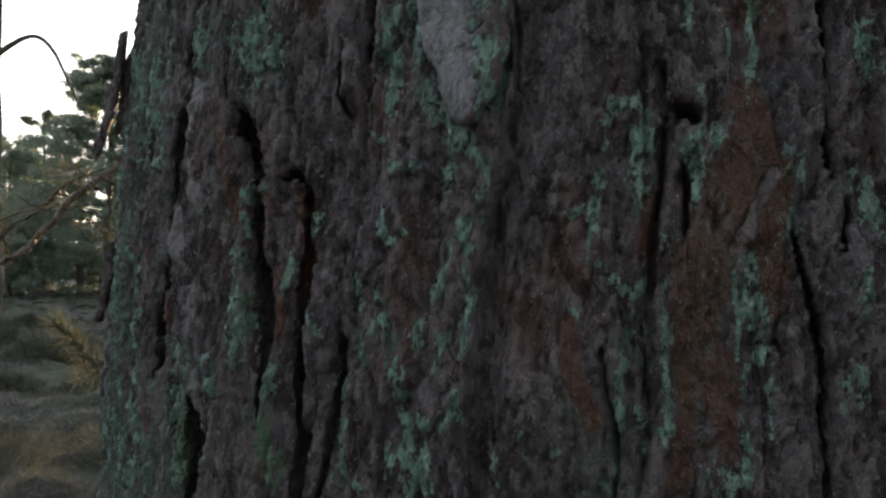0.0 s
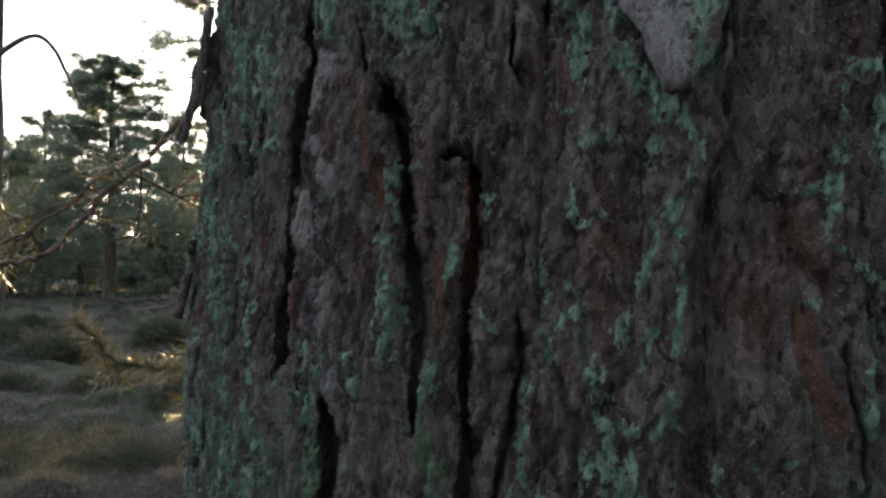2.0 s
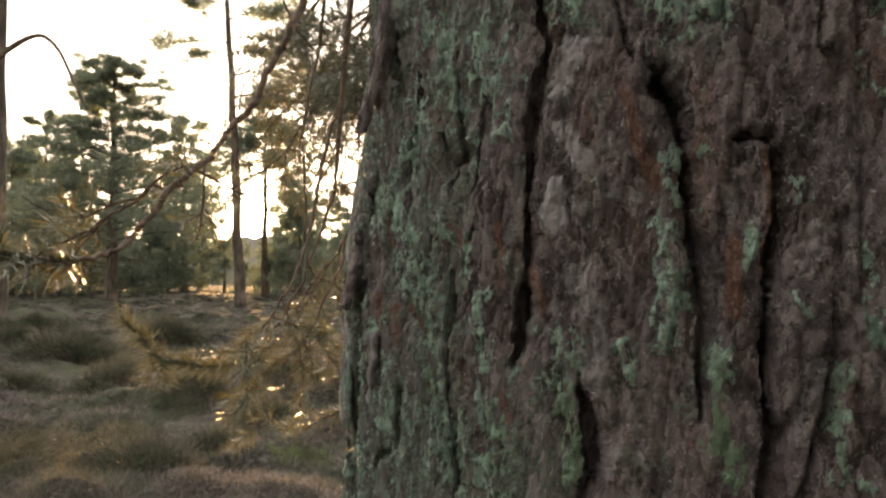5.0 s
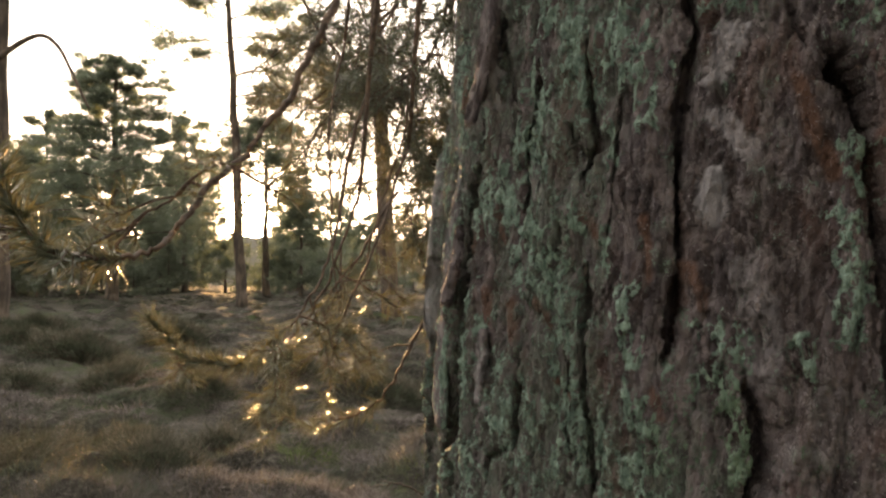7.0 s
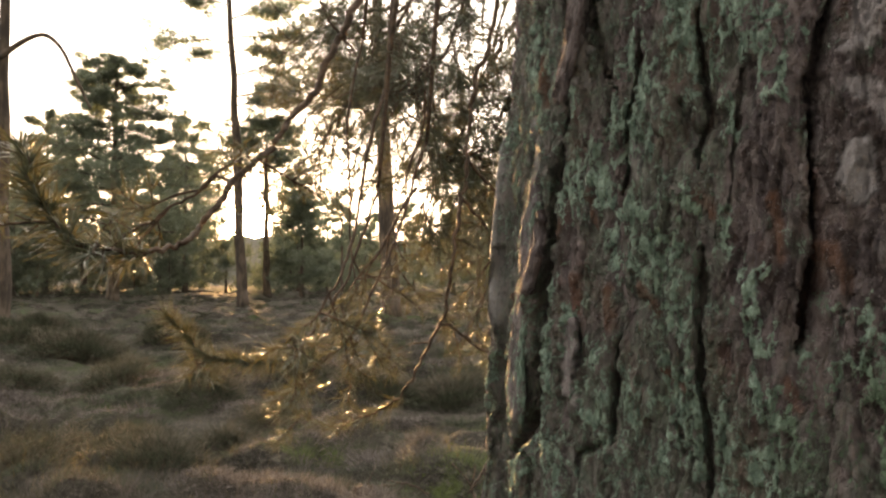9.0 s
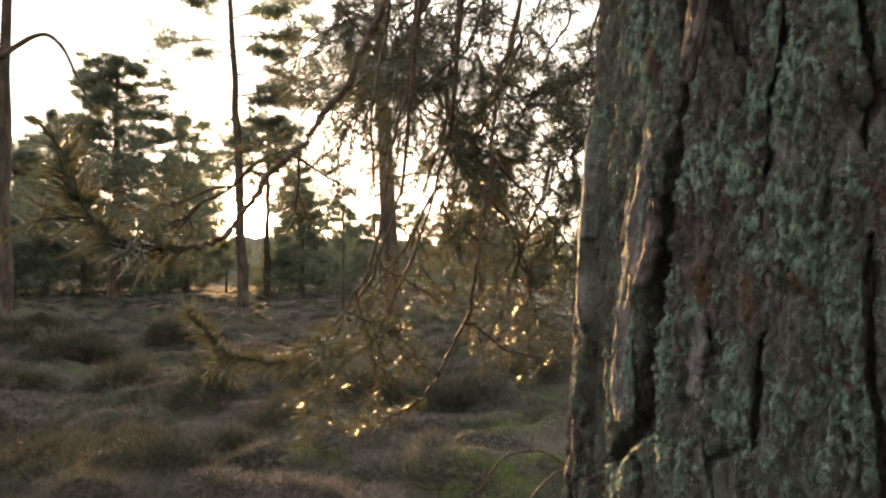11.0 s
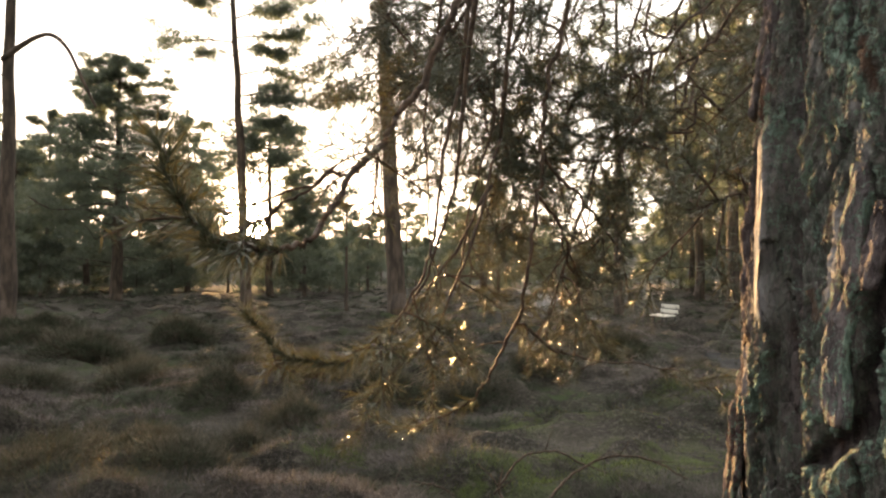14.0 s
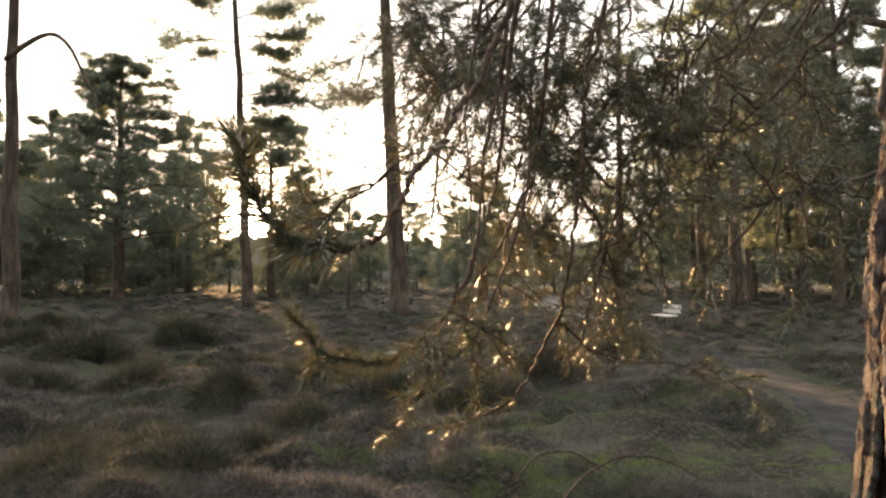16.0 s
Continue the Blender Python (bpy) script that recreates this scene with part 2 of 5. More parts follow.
def cells(x, y, seed=0):
    """Cells of size 1: the distance to the nearest border, and a number of each cell."""
    ix, iy = np.floor(x), np.floor(y)
    best, second, mark = np.full(x.shape, 9.0), np.full(x.shape, 9.0), np.zeros(x.shape)
    for dx in (-1, 0, 1):
        for dy in (-1, 0, 1):
            cx, cy = ix + dx, iy + dy
            d = np.hypot(cx + 0.5 + 0.9 * (lattice(cx, cy, seed) - 0.5) - x, cy + 0.5 + 0.9 * (lattice(cx, cy, seed + 7) - 0.5) - y)
            nearer = d < best
            second = np.where(nearer, best, np.minimum(second, d))
            mark = np.where(nearer, lattice(cx, cy, seed + 13), mark)
            best = np.where(nearer, d, best)
    return second - best, mark


def step(lo, hi, x):
    t = np.clip((x - lo) / (hi - lo), 0, 1)
    return t * t * (3 - 2 * t)


def away(s, z, line):
    """Distance from a drawn line, and how far along it."""
    best, along = np.full(s.shape, 9.0), np.zeros(s.shape)
    n = len(line) - 1
    for i in range(n):
        (s0, z0), (s1, z1) = line[i], line[i + 1]
        ds, dz = s1 - s0, z1 - z0
        t = np.clip(((s - s0) * ds + (z - z0) * dz) / (ds * ds + dz * dz), 0, 1)
        d = np.hypot(s - s0 - t * ds, z - z0 - t * dz)
        along = np.where(d < best, (i + t) / n, along)
        best = np.minimum(best, d)
    return best, along


def smooth_line(pts, steps=6):
    """A rounded way through some points."""
    p = [Vector(q) for q in pts]
    p = [2 * p[0] - p[1]] + p + [2 * p[-1] - p[-2]]
    out = []
    for i in range(1, len(p) - 2):
        for k in range(steps):
            t = k / steps
            out.append(0.5 * (2 * p[i] + (p[i + 1] - p[i - 1]) * t + (2 * p[i - 1] - 5 * p[i] + 4 * p[i + 1] - p[i + 2]) * t * t
                              + (3 * p[i] - p[i - 1] - 3 * p[i + 1] + p[i + 2]) * t ** 3))
    return out + [p[-2]]


class Stuff:
    """Gathers tubes and blades for one mesh."""

    def __init__(self):
        self.v, self.f = [], []

    def tube(self, line, r0, r1, sides=6, power=1.0):
        n, base = len(line), len(self.v)
        side = Vector((0.31, 0.52, 0.79))
        for i, p in enumerate(line):
            ahead = (line[min(i + 1, n - 1)] - line[max(i - 1, 0)]).normalized()
            a = ahead.cross(side).normalized()
            b = ahead.cross(a)
            r = r0 + (r1 - r0) * (i / (n - 1)) ** power
            for k in range(sides):
                w = 2 * math.pi * k / sides
                self.v.append(p + (a * math.cos(w) + b * math.sin(w)) * r)
        for i in range(n - 1):
            for k in range(sides):
                q = (k + 1) % sides
                self.f.append((base + i * sides + k, base + i * sides + q, base + (i + 1) * sides + q, base + (i + 1) * sides + k))
        self.f.append(tuple(base + k for k in range(sides))[::-1])
        self.f.append(tuple(base + (n - 1) * sides + k for k in range(sides)))

    def spike(self, p, way, width):
        """A needle: a slim three-sided spike."""
        a = way.orthogonal().normalized()
        b = way.normalized().cross(a)
        base = len(self.v)
        self.v += [p + a * width, p - a * width * 0.5 + b * width * 0.87, p - a * width * 0.5 - b * width * 0.87, p + way]
        self.f += [(base, base + 1, base + 3), (base + 1, base + 2, base + 3), (base + 2, base, base + 3)]

    def blade(self, p, way, width, rng):
        """A slim flat needle."""
        a = way.cross(any_way(rng)).normalized() * width
        base = len(self.v)
        self.v += [p + a, p - a, p + way]
        self.f.append((base, base + 1, base + 2))

    def mesh(self, name, material, smooth=True):
        return mesh_of(name, self.v, self.f, material, smooth)


def rnd(rng, lo, hi):
    return lo + (hi - lo) * rng.random()


def any_way(rng):
    while True:
        v = Vector((rnd(rng, -1, 1), rnd(rng, -1, 1), rnd(rng, -1, 1)))
        if 0.05 < v.length < 1:
            return v.normalized()


# ---- ground ----
def ground_height(x, y):
    x, y = np.asarray(x, float), np.asarray(y, float)
    near = np.exp(-((x - 0.12) ** 2 + (y - 0.53) ** 2) / 2.5)
    bumps = 0.14 * waves(x / 2.6, y / 2.6, 3, 3) + 0.30 * np.maximum(waves(x / 1.2, y / 1.0, 8, 3), -0.05) + 0.17 * np.maximum(waves(x / 0.55, y / 0.45, 12, 2), -0.1)
    hollow = 0.55 * np.exp(-(x - 7.4) ** 2 / 6 - (y - 25.0) ** 2 / 40)
    flat = 1 - 0.85 * near_path(x, y)
    return -0.06 - hollow + bumps * flat * (1 - near) * np.clip(60 / (1 + np.hypot(x, y)), 0, 1)


PATH_LINE = [(2.2, 3.0), (3.0, 5.6), (3.55, 7.3), (3.95, 9.0), (4.1, 11.2), (4.5, 14.0)]
FAR_PATH = [(4.6, 22.5), (3.9, 26.5), (3.9, 31.0), (5.5, 40.0), (5.2, 52.0), (9.0, 70.0)]


def near_path(x, y):
    d1, _ = away(x, y, PATH_LINE)
    d2, _ = away(x, y, FAR_PATH)
    return np.maximum((1 - step(0.3, 0.9, d1)) * (1 - step(10.0, 12.5, y)), 1 - step(0.3, 1.0, d2))


# across and ahead, and the half widths of each patch
MOSS_PATCHES = ((0.6, 7.2, 0.8, 0.5), (0.8, 5.3, 0.8, 0.4), (1.9, 5.6, 1.0, 0.6), (0.3, 4.8, 0.7, 0.3), (-1.2, 5.5, 0.4, 0.25), (-0.4, 4.6, 0.4, 0.2), (2.6, 8.0, 0.8, 0.6))


def build_ground():
    def spread(lo, hi, fine, n_far):
        inner = np.arange(lo, hi, fine)
        out = np.geomspace(1, 1500, n_far) - 1
        return np.concatenate([(lo - out[1:])[::-1], inner, inner[-1] + out[1:]])
    xs, ys = spread(-11, 11, 0.07, 40), spread(2, 20, 0.07, 40)
    X, Y = np.meshgrid(xs, ys)
    me = grid_mesh("ground", np.stack([X, Y, ground_height(X, Y)], -1), SOIL)
    moss = np.maximum.reduce([np.exp(-(((X - a) / u) ** 2 + ((Y - b) / v) ** 2)) for a, b, u, v in MOSS_PATCHES])
    me.attributes.new("moss", "FLOAT", "POINT").data.foreach_set("value", moss.ravel().astype(np.float32))
    return tagged(new("ground", me), "uneven heath floor of dark soil, dead heather and moss", "ground", kind="structure")


def build_path(line, widths, label, material):
    pts = smooth_line([(x, y, 0) for x, y in line], 10)
    rows = []
    for i, p in enumerate(pts):
        ahead = (pts[min(i + 1, len(pts) - 1)] - pts[max(i - 1, 0)]).normalized()
        side = Vector((ahead.y, -ahead.x, 0))
        f = i / (len(pts) - 1) * (len(widths) - 1)
        w = widths[int(f)] + (widths[min(int(f) + 1, len(widths) - 1)] - widths[int(f)]) * (f - int(f))
        row = []
        for k in range(13):
            q = p + side * w * (k / 6 - 1) * (1 + 0.15 * wave(i * 0.6, k // 12 * 5.0, 4))
            drop = -0.05 if k in (0, 12) else 0.015
            row.append((q.x, q.y, float(ground_height(q.x, q.y)) + drop))
        rows.append(row)
    return tagged(new("path", grid_mesh("path", np.array(rows), material)), label, "path", kind="structure")


ground = build_ground()
build_path(PATH_LINE, (0.42, 0.44, 0.44, 0.40, 0.24, 0.10), "trodden grey sandy path across the heath", SAND)
build_path(FAR_PATH, (0.5, 0.5, 0.55, 0.6, 0.8, 1.0), "sandy path winding off between the trees, sunlight in its pale colour", SUNLIT_SAND)

# ---- the near pine ----
CX, CY, RR = 0.1194, 0.5311, 0.3304


def trunk_radius(z):
    """The trunk's radius at a height above the eye."""
    z = np.asarray(z, float)
    mid = RR - 0.073 * np.clip(z, -0.03, 0.5) - 0.025 * np.clip(z + 0.03, -0.6, 0) - 0.022 * np.clip(z - 0.5, 0, 9)
    return mid + 0.16 * np.clip((-z - 0.6) / 0.95, 0, 1) ** 2


def on_trunk(phi, z, lift=0.0):
    """A place on the bark: degrees round from the side that faces the first camera, and height above the eye."""
    r, a = float(trunk_radius(z)) + lift - (0.033 + 0.08 * min(max(z, 0.0), 0.25)) * max(0.0, (-86 - phi) / 25) ** 1.4, radians(phi)
    return Vector((CX + 0.010 * z + r * math.sin(a), CY - 0.020 * z - r * math.cos(a), EYE + z))


def arc(phi):
    return radians(phi) * RR


FISSURES = []


def fissure(width, depth, *line):
    FISSURES.append((width, depth, [(arc(p), z) for p, z in line]))


# long open cracks between the plates: half width and depth, then degrees and height
fissure(0.0043, 0.018, (-45.0, 0.137), (-44.8, 0.116), (-46.0, 0.101), (-44.9, 0.080), (-45.7, 0.058), (-46.0, 0.036), (-45.9, 0.015), (-45.7, -0.005), (-45.9, -0.021), (-46.1, -0.038), (-46.7, -0.045))
fissure(0.0040, 0.016, (-41.6, -0.046), (-40.7, -0.055), (-40.2, -0.066), (-40.3, -0.077), (-41.0, -0.089), (-41.6, -0.111))
fissure(0.0049, 0.022, (-36.9, 0.061), (-35.7, 0.047), (-35.2, 0.032))
fissure(0.0029, 0.016, (-35.2, 0.032), (-35.0, 0.017), (-34.8, 0.002), (-34.4, -0.012), (-34.0, -0.024), (-34.1, -0.037), (-34.3, -0.057))
fissure(0.0014, 0.010, (-39.8, 0.100), (-39.5, 0.083), (-39.0, 0.074), (-38.2, 0.064))
fissure(0.0017, 0.012, (-32.8, 0.034), (-31.5, 0.035), (-30.7, 0.032))
fissure(0.0032, 0.018, (-30.7, 0.033), (-30.4, 0.020), (-30.2, 0.006), (-30.5, -0.008), (-30.8, -0.023), (-30.6, -0.043), (-30.5, -0.062), (-30.9, -0.082), (-30.9, -0.101))
fissure(0.0020, 0.014, (-27.6, -0.017), (-27.3, -0.030), (-27.6, -0.041), (-27.8, -0.051), (-28.3, -0.061), (-28.7, -0.072), (-29.4, -0.088))
fissure(0.0020, 0.014, (-26.6, 0.118), (-26.6, 0.093), (-26.4, 0.081), (-26.5, 0.072))
fissure(0.0006, 0.008, (-26.4, 0.063), (-26.5, 0.052))
fissure(0.0009, 0.008, (-28.3, 0.073), (-28.5, 0.061), (-27.6, 0.051))
fissure(0.0023, 0.016, (-9.4, 0.049), (-8.5, 0.048), (-7.8, 0.044))
fissure(0.0012, 0.012, (-9.6, 0.046), (-9.7, 0.030), (-10.0, 0.013), (-10.0, 0.002), (-10.1, -0.008))
fissure(0.0014, 0.014, (-8.6, 0.031), (-8.4, 0.022), (-8.6, 0.008))
fissure(0.0014, 0.016, (-1.9, 0.100), (-1.8, 0.083), (-1.5, 0.070), (-1.5, 0.054), (-1.4, 0.041))
fissure(0.0029, 0.020, (-1.4, 0.041), (-1.3, 0.034), (-0.8, 0.026))
fissure(0.0012, 0.012, (-0.8, 0.026), (-0.8, 0.016), (-1.0, 0.005))
fissure(0.0014, 0.014, (-3.3, 0.012), (-3.0, 0.002), (-2.6, -0.010), (-2.3, -0.019), (-1.9, -0.029), (-2.1, -0.041), (-1.8, -0.054), (-1.9, -0.072))
fissure(0.0003, 0.008, (-10.6, -0.013), (-10.5, -0.026), (-10.7, -0.039))
fissure(0.0003, 0.006, (-4.4, -0.020), (-3.8, -0.025))
fissure(0.0006, 0.008, (-12.7, -0.020), (-12.5, -0.033), (-12.1, -0.049), (-12.2, -0.066))
fissure(0.0006, 0.007, (-17.8, 0.093), (-17.7, 0.079), (-17.5, 0.067), (-17.6, 0.055))
fissure(0.0006, 0.006, (-18.1, -0.014), (-18.2, -0.028), (-18.3, -0.041))
fissure(0.0009, 0.008, (-10.2, 0.063), (-9.9, 0.058), (-9.8, 0.049))
fissure(0.0047, 0.012, (-71.2, 0.143), (-70.3, 0.105), (-69.7, 0.084), (-69.4, 0.063), (-69.9, 0.046))
fissure(0.0081, 0.016, (-69.9, 0.046), (-70.1, 0.026), (-71.0, 0.006), (-71.1, -0.015), (-71.6, -0.035), (-72.0, -0.053), (-72.4, -0.071), (-72.8, -0.090), (-74.7, -0.107), (-78.3, -0.121), (-82.1, -0.132))
fissure(0.0017, 0.009, (-59.7, 0.092), (-59.6, 0.077), (-60.1, 0.065), (-60.5, 0.050), (-60.8, 0.035), (-60.4, 0.023), (-60.9, 0.016))
fissure(0.0022, 0.012, (-54.8, 0.088), (-54.4, 0.076), (-53.7, 0.064), (-53.4, 0.052), (-53.2, 0.041), (-54.0, 0.037), (-53.8, 0.023))
fissure(0.0022, 0.011, (-60.6, -0.048), (-60.7, -0.063), (-60.8, -0.077), (-60.9, -0.094))
fissure(0.0017, 0.006, (-64.8, -0.106), (-63.2, -0.099), (-61.6, -0.095))
fissure(0.0022, 0.012, (-53.4, -0.009), (-53.1, -0.027), (-52.8, -0.044), (-52.8, -0.061), (-52.4, -0.076), (-52.5, -0.100), (-52.3, -0.125))
fissure(0.0044, 0.010, (-87.9, -0.077), (-87.9, -0.106), (-88.0, -0.132), (-87.7, -0.161), (-87.8, -0.194))
fissure(0.0026, 0.006, (-76.5, 0.130), (-75.9, 0.104))
fissure(0.0017, 0.007, (-66.3, 0.132), (-66.3, 0.115), (-65.4, 0.090), (-64.0, 0.075), (-62.0, 0.064))
fissure(0.0031, 0.007, (-73.6, -0.115), (-73.0, -0.126), (-73.4, -0.144), (-73.5, -0.168))
fissure(0.0010, 0.006, (-55.6, 0.054), (-54.9, 0.042), (-54.0, 0.036))
fissure(0.0012, 0.006, (-65.1, -0.100), (-64.4, -0.113), (-63.3, -0.126))
fissure(0.0010, 0.005, (-54.9, -0.045), (-54.6, -0.058), (-55.0, -0.072), (-54.7, -0.090))
fissure(0.0010, 0.006, (-50.7, 0.060), (-50.9, 0.038), (-51.2, 0.021), (-51.3, 0.004))
fissure(0.0000, 0.009, (-91.7, 0.178), (-92.1, 0.146), (-92.6, 0.113))
fissure(0.0026, 0.006, (-85.4, 0.129), (-83.7, 0.095))
fissure(0.0027, 0.007, (-77.0, 0.137), (-76.4, 0.108), (-76.5, 0.090))
fissure(0.0038, 0.006, (-88.4, -0.077), (-86.7, -0.103), (-86.7, -0.130), (-86.5, -0.157))
fissure(0.0025, 0.005, (-82.6, -0.001), (-81.3, -0.033), (-81.8, -0.066))
fissure(0.0043, 0.011, (-96.0, 0.22), (-95.0, 0.10), (-93.5, 0.02), (-95.0, -0.06), (-92.0, -0.15), (-93.0, -0.3))
fissure(0.0034, 0.009, (-104.0, 0.2), (-102.5, 0.05), (-104.5, -0.08), (-103, -0.25))
fissure(0.0040, 0.014, (6.5, 0.2), (7.2, 0.05), (6.0, -0.06), (7.5, -0.2))
fissure(0.0063, 0.012, (-94.7, 0.185), (-95.6, 0.141), (-96.3, 0.107), (-96.7, 0.083))
fissure(0.0040, 0.01, (-84.7, 0.128), (-83.4, 0.079), (-83.9, 0.052), (-83.3, 0.012))
fissure(0.0072, 0.01, (-86.2, -0.003), (-84.9, -0.047), (-85.0, -0.087), (-85.1, -0.128), (-83.8, -0.165))

LEDGES = []


def ledge(width, drop, *line):
    LEDGES.append((width, drop, [(arc(p), z) for p, z in line]))


# plates that stand proud of what lies beside them
ledge(0.0110, 0.0055, (-17.5, 0.074), (-17.6, 0.057), (-18.2, 0.043), (-17.8, 0.035), (-18.4, 0.028), (-18.9, 0.018), (-19.2, 0.005), (-19.3, -0.007), (-19.1, -0.021), (-19.3, -0.035), (-19.4, -0.050), (-19.6, -0.069), (-19.8, -0.089))
ledge(0.0084, 0.004, (-1.6, 0.090), (-1.5, 0.070), (-1.4, 0.041), (-0.8, 0.026), (-0.7, 0.010))

LICHENS = []


def lichen(width, *line):
    LICHENS.append((width, [(arc(p), z) for p, z in line]))


lichen(0.0029, (-25.3, 0.080), (-24.7, 0.066), (-24.8, 0.053))
lichen(0.0040, (-23.5, 0.087), (-22.7, 0.072))
lichen(0.0032, (-22.0, 0.059), (-21.4, 0.051), (-20.8, 0.043))
lichen(0.0029, (-24.9, 0.087), (-23.8, 0.079))
lichen(0.0023, (-19.0, 0.077), (-18.6, 0.068))
lichen(0.0012, (-18.2, 0.062), (-18.1, 0.055), (-18.4, 0.051))
lichen(0.0020, (-20.4, 0.042), (-19.4, 0.038), (-19.0, 0.030), (-19.2, 0.023), (-19.8, 0.014), (-20.2, 0.007))
lichen(0.0014, (-20.9, 0.034), (-21.2, 0.025))
lichen(0.0014, (-24.8, 0.035), (-23.7, 0.033), (-23.0, 0.033))
lichen(0.0012, (-24.9, 0.022), (-24.6, 0.009), (-23.5, 0.013))
lichen(0.0012, (-20.2, 0.007), (-21.1, 0.000), (-21.4, -0.007), (-21.9, -0.014), (-22.4, -0.020), (-22.5, -0.026))
lichen(0.0012, (-20.0, 0.005), (-19.6, -0.003), (-19.7, -0.014), (-19.7, -0.019), (-20.0, -0.025))
lichen(0.0009, (-24.9, -0.007), (-24.4, -0.013), (-25.4, -0.020))
lichen(0.0009, (-26.4, 0.000), (-25.9, -0.011), (-26.2, -0.017))
lichen(0.0017, (-24.1, -0.013), (-23.9, -0.025), (-23.6, -0.032), (-23.2, -0.038), (-22.6, -0.039))
lichen(0.0012, (-20.9, -0.021), (-21.1, -0.028))
lichen(0.0012, (-20.0, -0.037), (-20.3, -0.045), (-20.8, -0.048))
lichen(0.0020, (-23.0, -0.046), (-22.5, -0.049), (-21.7, -0.047))
lichen(0.0032, (-23.0, -0.055), (-22.6, -0.061), (-22.5, -0.067))
lichen(0.0014, (-23.8, -0.058), (-24.0, -0.067))
lichen(0.0009, (-21.8, -0.053), (-21.5, -0.067))
lichen(0.0014, (-12.2, 0.050), (-11.5, 0.051), (-10.9, 0.049), (-10.6, 0.045))
lichen(0.0012, (-12.5, 0.044), (-12.7, 0.037), (-12.9, 0.029), (-13.2, 0.020), (-13.3, 0.010), (-13.4, 0.002))
lichen(0.0012, (-11.0, 0.041), (-10.9, 0.032), (-10.9, 0.025), (-10.7, 0.017))
lichen(0.0012, (-10.5, 0.040), (-10.3, 0.035))
lichen(0.0023, (-8.5, 0.036), (-7.8, 0.040), (-7.0, 0.038), (-6.6, 0.041))
lichen(0.0012, (-8.1, 0.032), (-7.9, 0.021))
lichen(0.0014, (-5.0, 0.085), (-4.9, 0.070), (-4.9, 0.060), (-5.2, 0.055), (-4.9, 0.049))
lichen(0.0014, (-8.4, 0.081), (-8.2, 0.070), (-8.7, 0.068))
lichen(0.0006, (-6.3, 0.072), (-6.2, 0.065))
lichen(0.0020, (-3.4, 0.034), (-3.4, 0.024), (-3.5, 0.016), (-3.8, 0.011))
lichen(0.0023, (-4.6, 0.008), (-4.9, -0.003), (-5.2, -0.013))
lichen(0.0012, (-4.6, -0.019), (-5.0, -0.025))
lichen(0.0014, (-9.2, -0.002), (-9.4, -0.013), (-9.5, -0.023), (-9.6, -0.031), (-9.4, -0.039), (-9.5, -0.049))
lichen(0.0006, (-6.2, 0.000), (-6.0, -0.008), (-6.0, -0.018), (-6.3, -0.026), (-6.4, -0.038))
lichen(0.0009, (-5.7, -0.027), (-5.9, -0.038), (-5.8, -0.051), (-5.9, -0.059))
lichen(0.0023, (-6.9, -0.054), (-6.7, -0.062))
lichen(0.0009, (-4.3, -0.027), (-4.4, -0.038), (-4.4, -0.048))
lichen(0.0014, (-10.9, -0.039), (-10.7, -0.043))
lichen(0.0009, (-12.1, -0.029), (-11.7, -0.034), (-11.8, -0.046), (-11.9, -0.062))
lichen(0.0017, (-14.0, -0.013), (-14.3, -0.017))
lichen(0.0009, (-13.1, 0.003), (-12.0, -0.003), (-11.1, -0.007), (-10.6, -0.003))
lichen(0.0029, (0.6, 0.073), (0.9, 0.059), (0.2, 0.054))
lichen(0.0026, (0.6, 0.024), (1.1, 0.016))
lichen(0.0020, (0.1, -0.029), (0.0, -0.038))
lichen(0.0014, (-0.0, 0.000), (0.2, -0.013))
lichen(0.0009, (-11.4, -0.013), (-11.6, -0.028))
lichen(0.0009, (-7.4, 0.051), (-7.8, 0.054))
lichen(0.0069, (-36.0, 0.088), (-34.2, 0.079), (-34.5, 0.072))
lichen(0.0058, (-43.2, 0.090), (-44.0, 0.098))
lichen(0.0020, (-34.1, 0.029), (-34.0, 0.028))
lichen(0.0029, (-36.0, 0.029), (-35.5, 0.017))
lichen(0.0035, (-36.4, 0.006), (-36.0, -0.008), (-35.7, -0.017), (-36.0, -0.029))
lichen(0.0037, (-33.2, -0.038), (-33.2, -0.048), (-32.8, -0.062))
lichen(0.0029, (-38.3, -0.034), (-37.9, -0.045))
lichen(0.0090, (-64.4, 0.141), (-55.4, 0.092))
lichen(0.0090, (-51.4, 0.087), (-49.9, 0.067))
lichen(0.0075, (-59.9, 0.053), (-60.1, 0.035))
lichen(0.0082, (-60.0, 0.009), (-55.7, -0.016), (-54.2, -0.037))
lichen(0.0058, (-42.5, -0.039), (-42.3, -0.059))
lichen(0.0049, (-41.8, -0.072), (-41.5, -0.082))
lichen(0.0058, (-47.2, -0.070), (-48.3, -0.093))
lichen(0.0090, (-54.8, -0.065), (-51.9, -0.088))
lichen(0.0020, (-27.3, -0.039), (-27.5, -0.053), (-27.2, -0.067))
lichen(0.0012, (-27.2, -0.069), (-25.8, -0.071))
lichen(0.0017, (-29.2, 0.018), (-29.3, 0.012))
lichen(0.0017, (-31.8, -0.008), (-31.5, 0.004))
lichen(0.0020, (-32.6, -0.074), (-31.8, -0.063))
lichen(0.0009, (-15.0, -0.054), (-14.8, -0.053))
lichen(0.0009, (-26.7, 0.062), (-26.0, 0.046), (-25.0, 0.043))
lichen(0.0014, (-26.2, -0.022), (-25.6, -0.029))
lichen(0.0006, (-29.4, -0.015), (-28.7, -0.023))
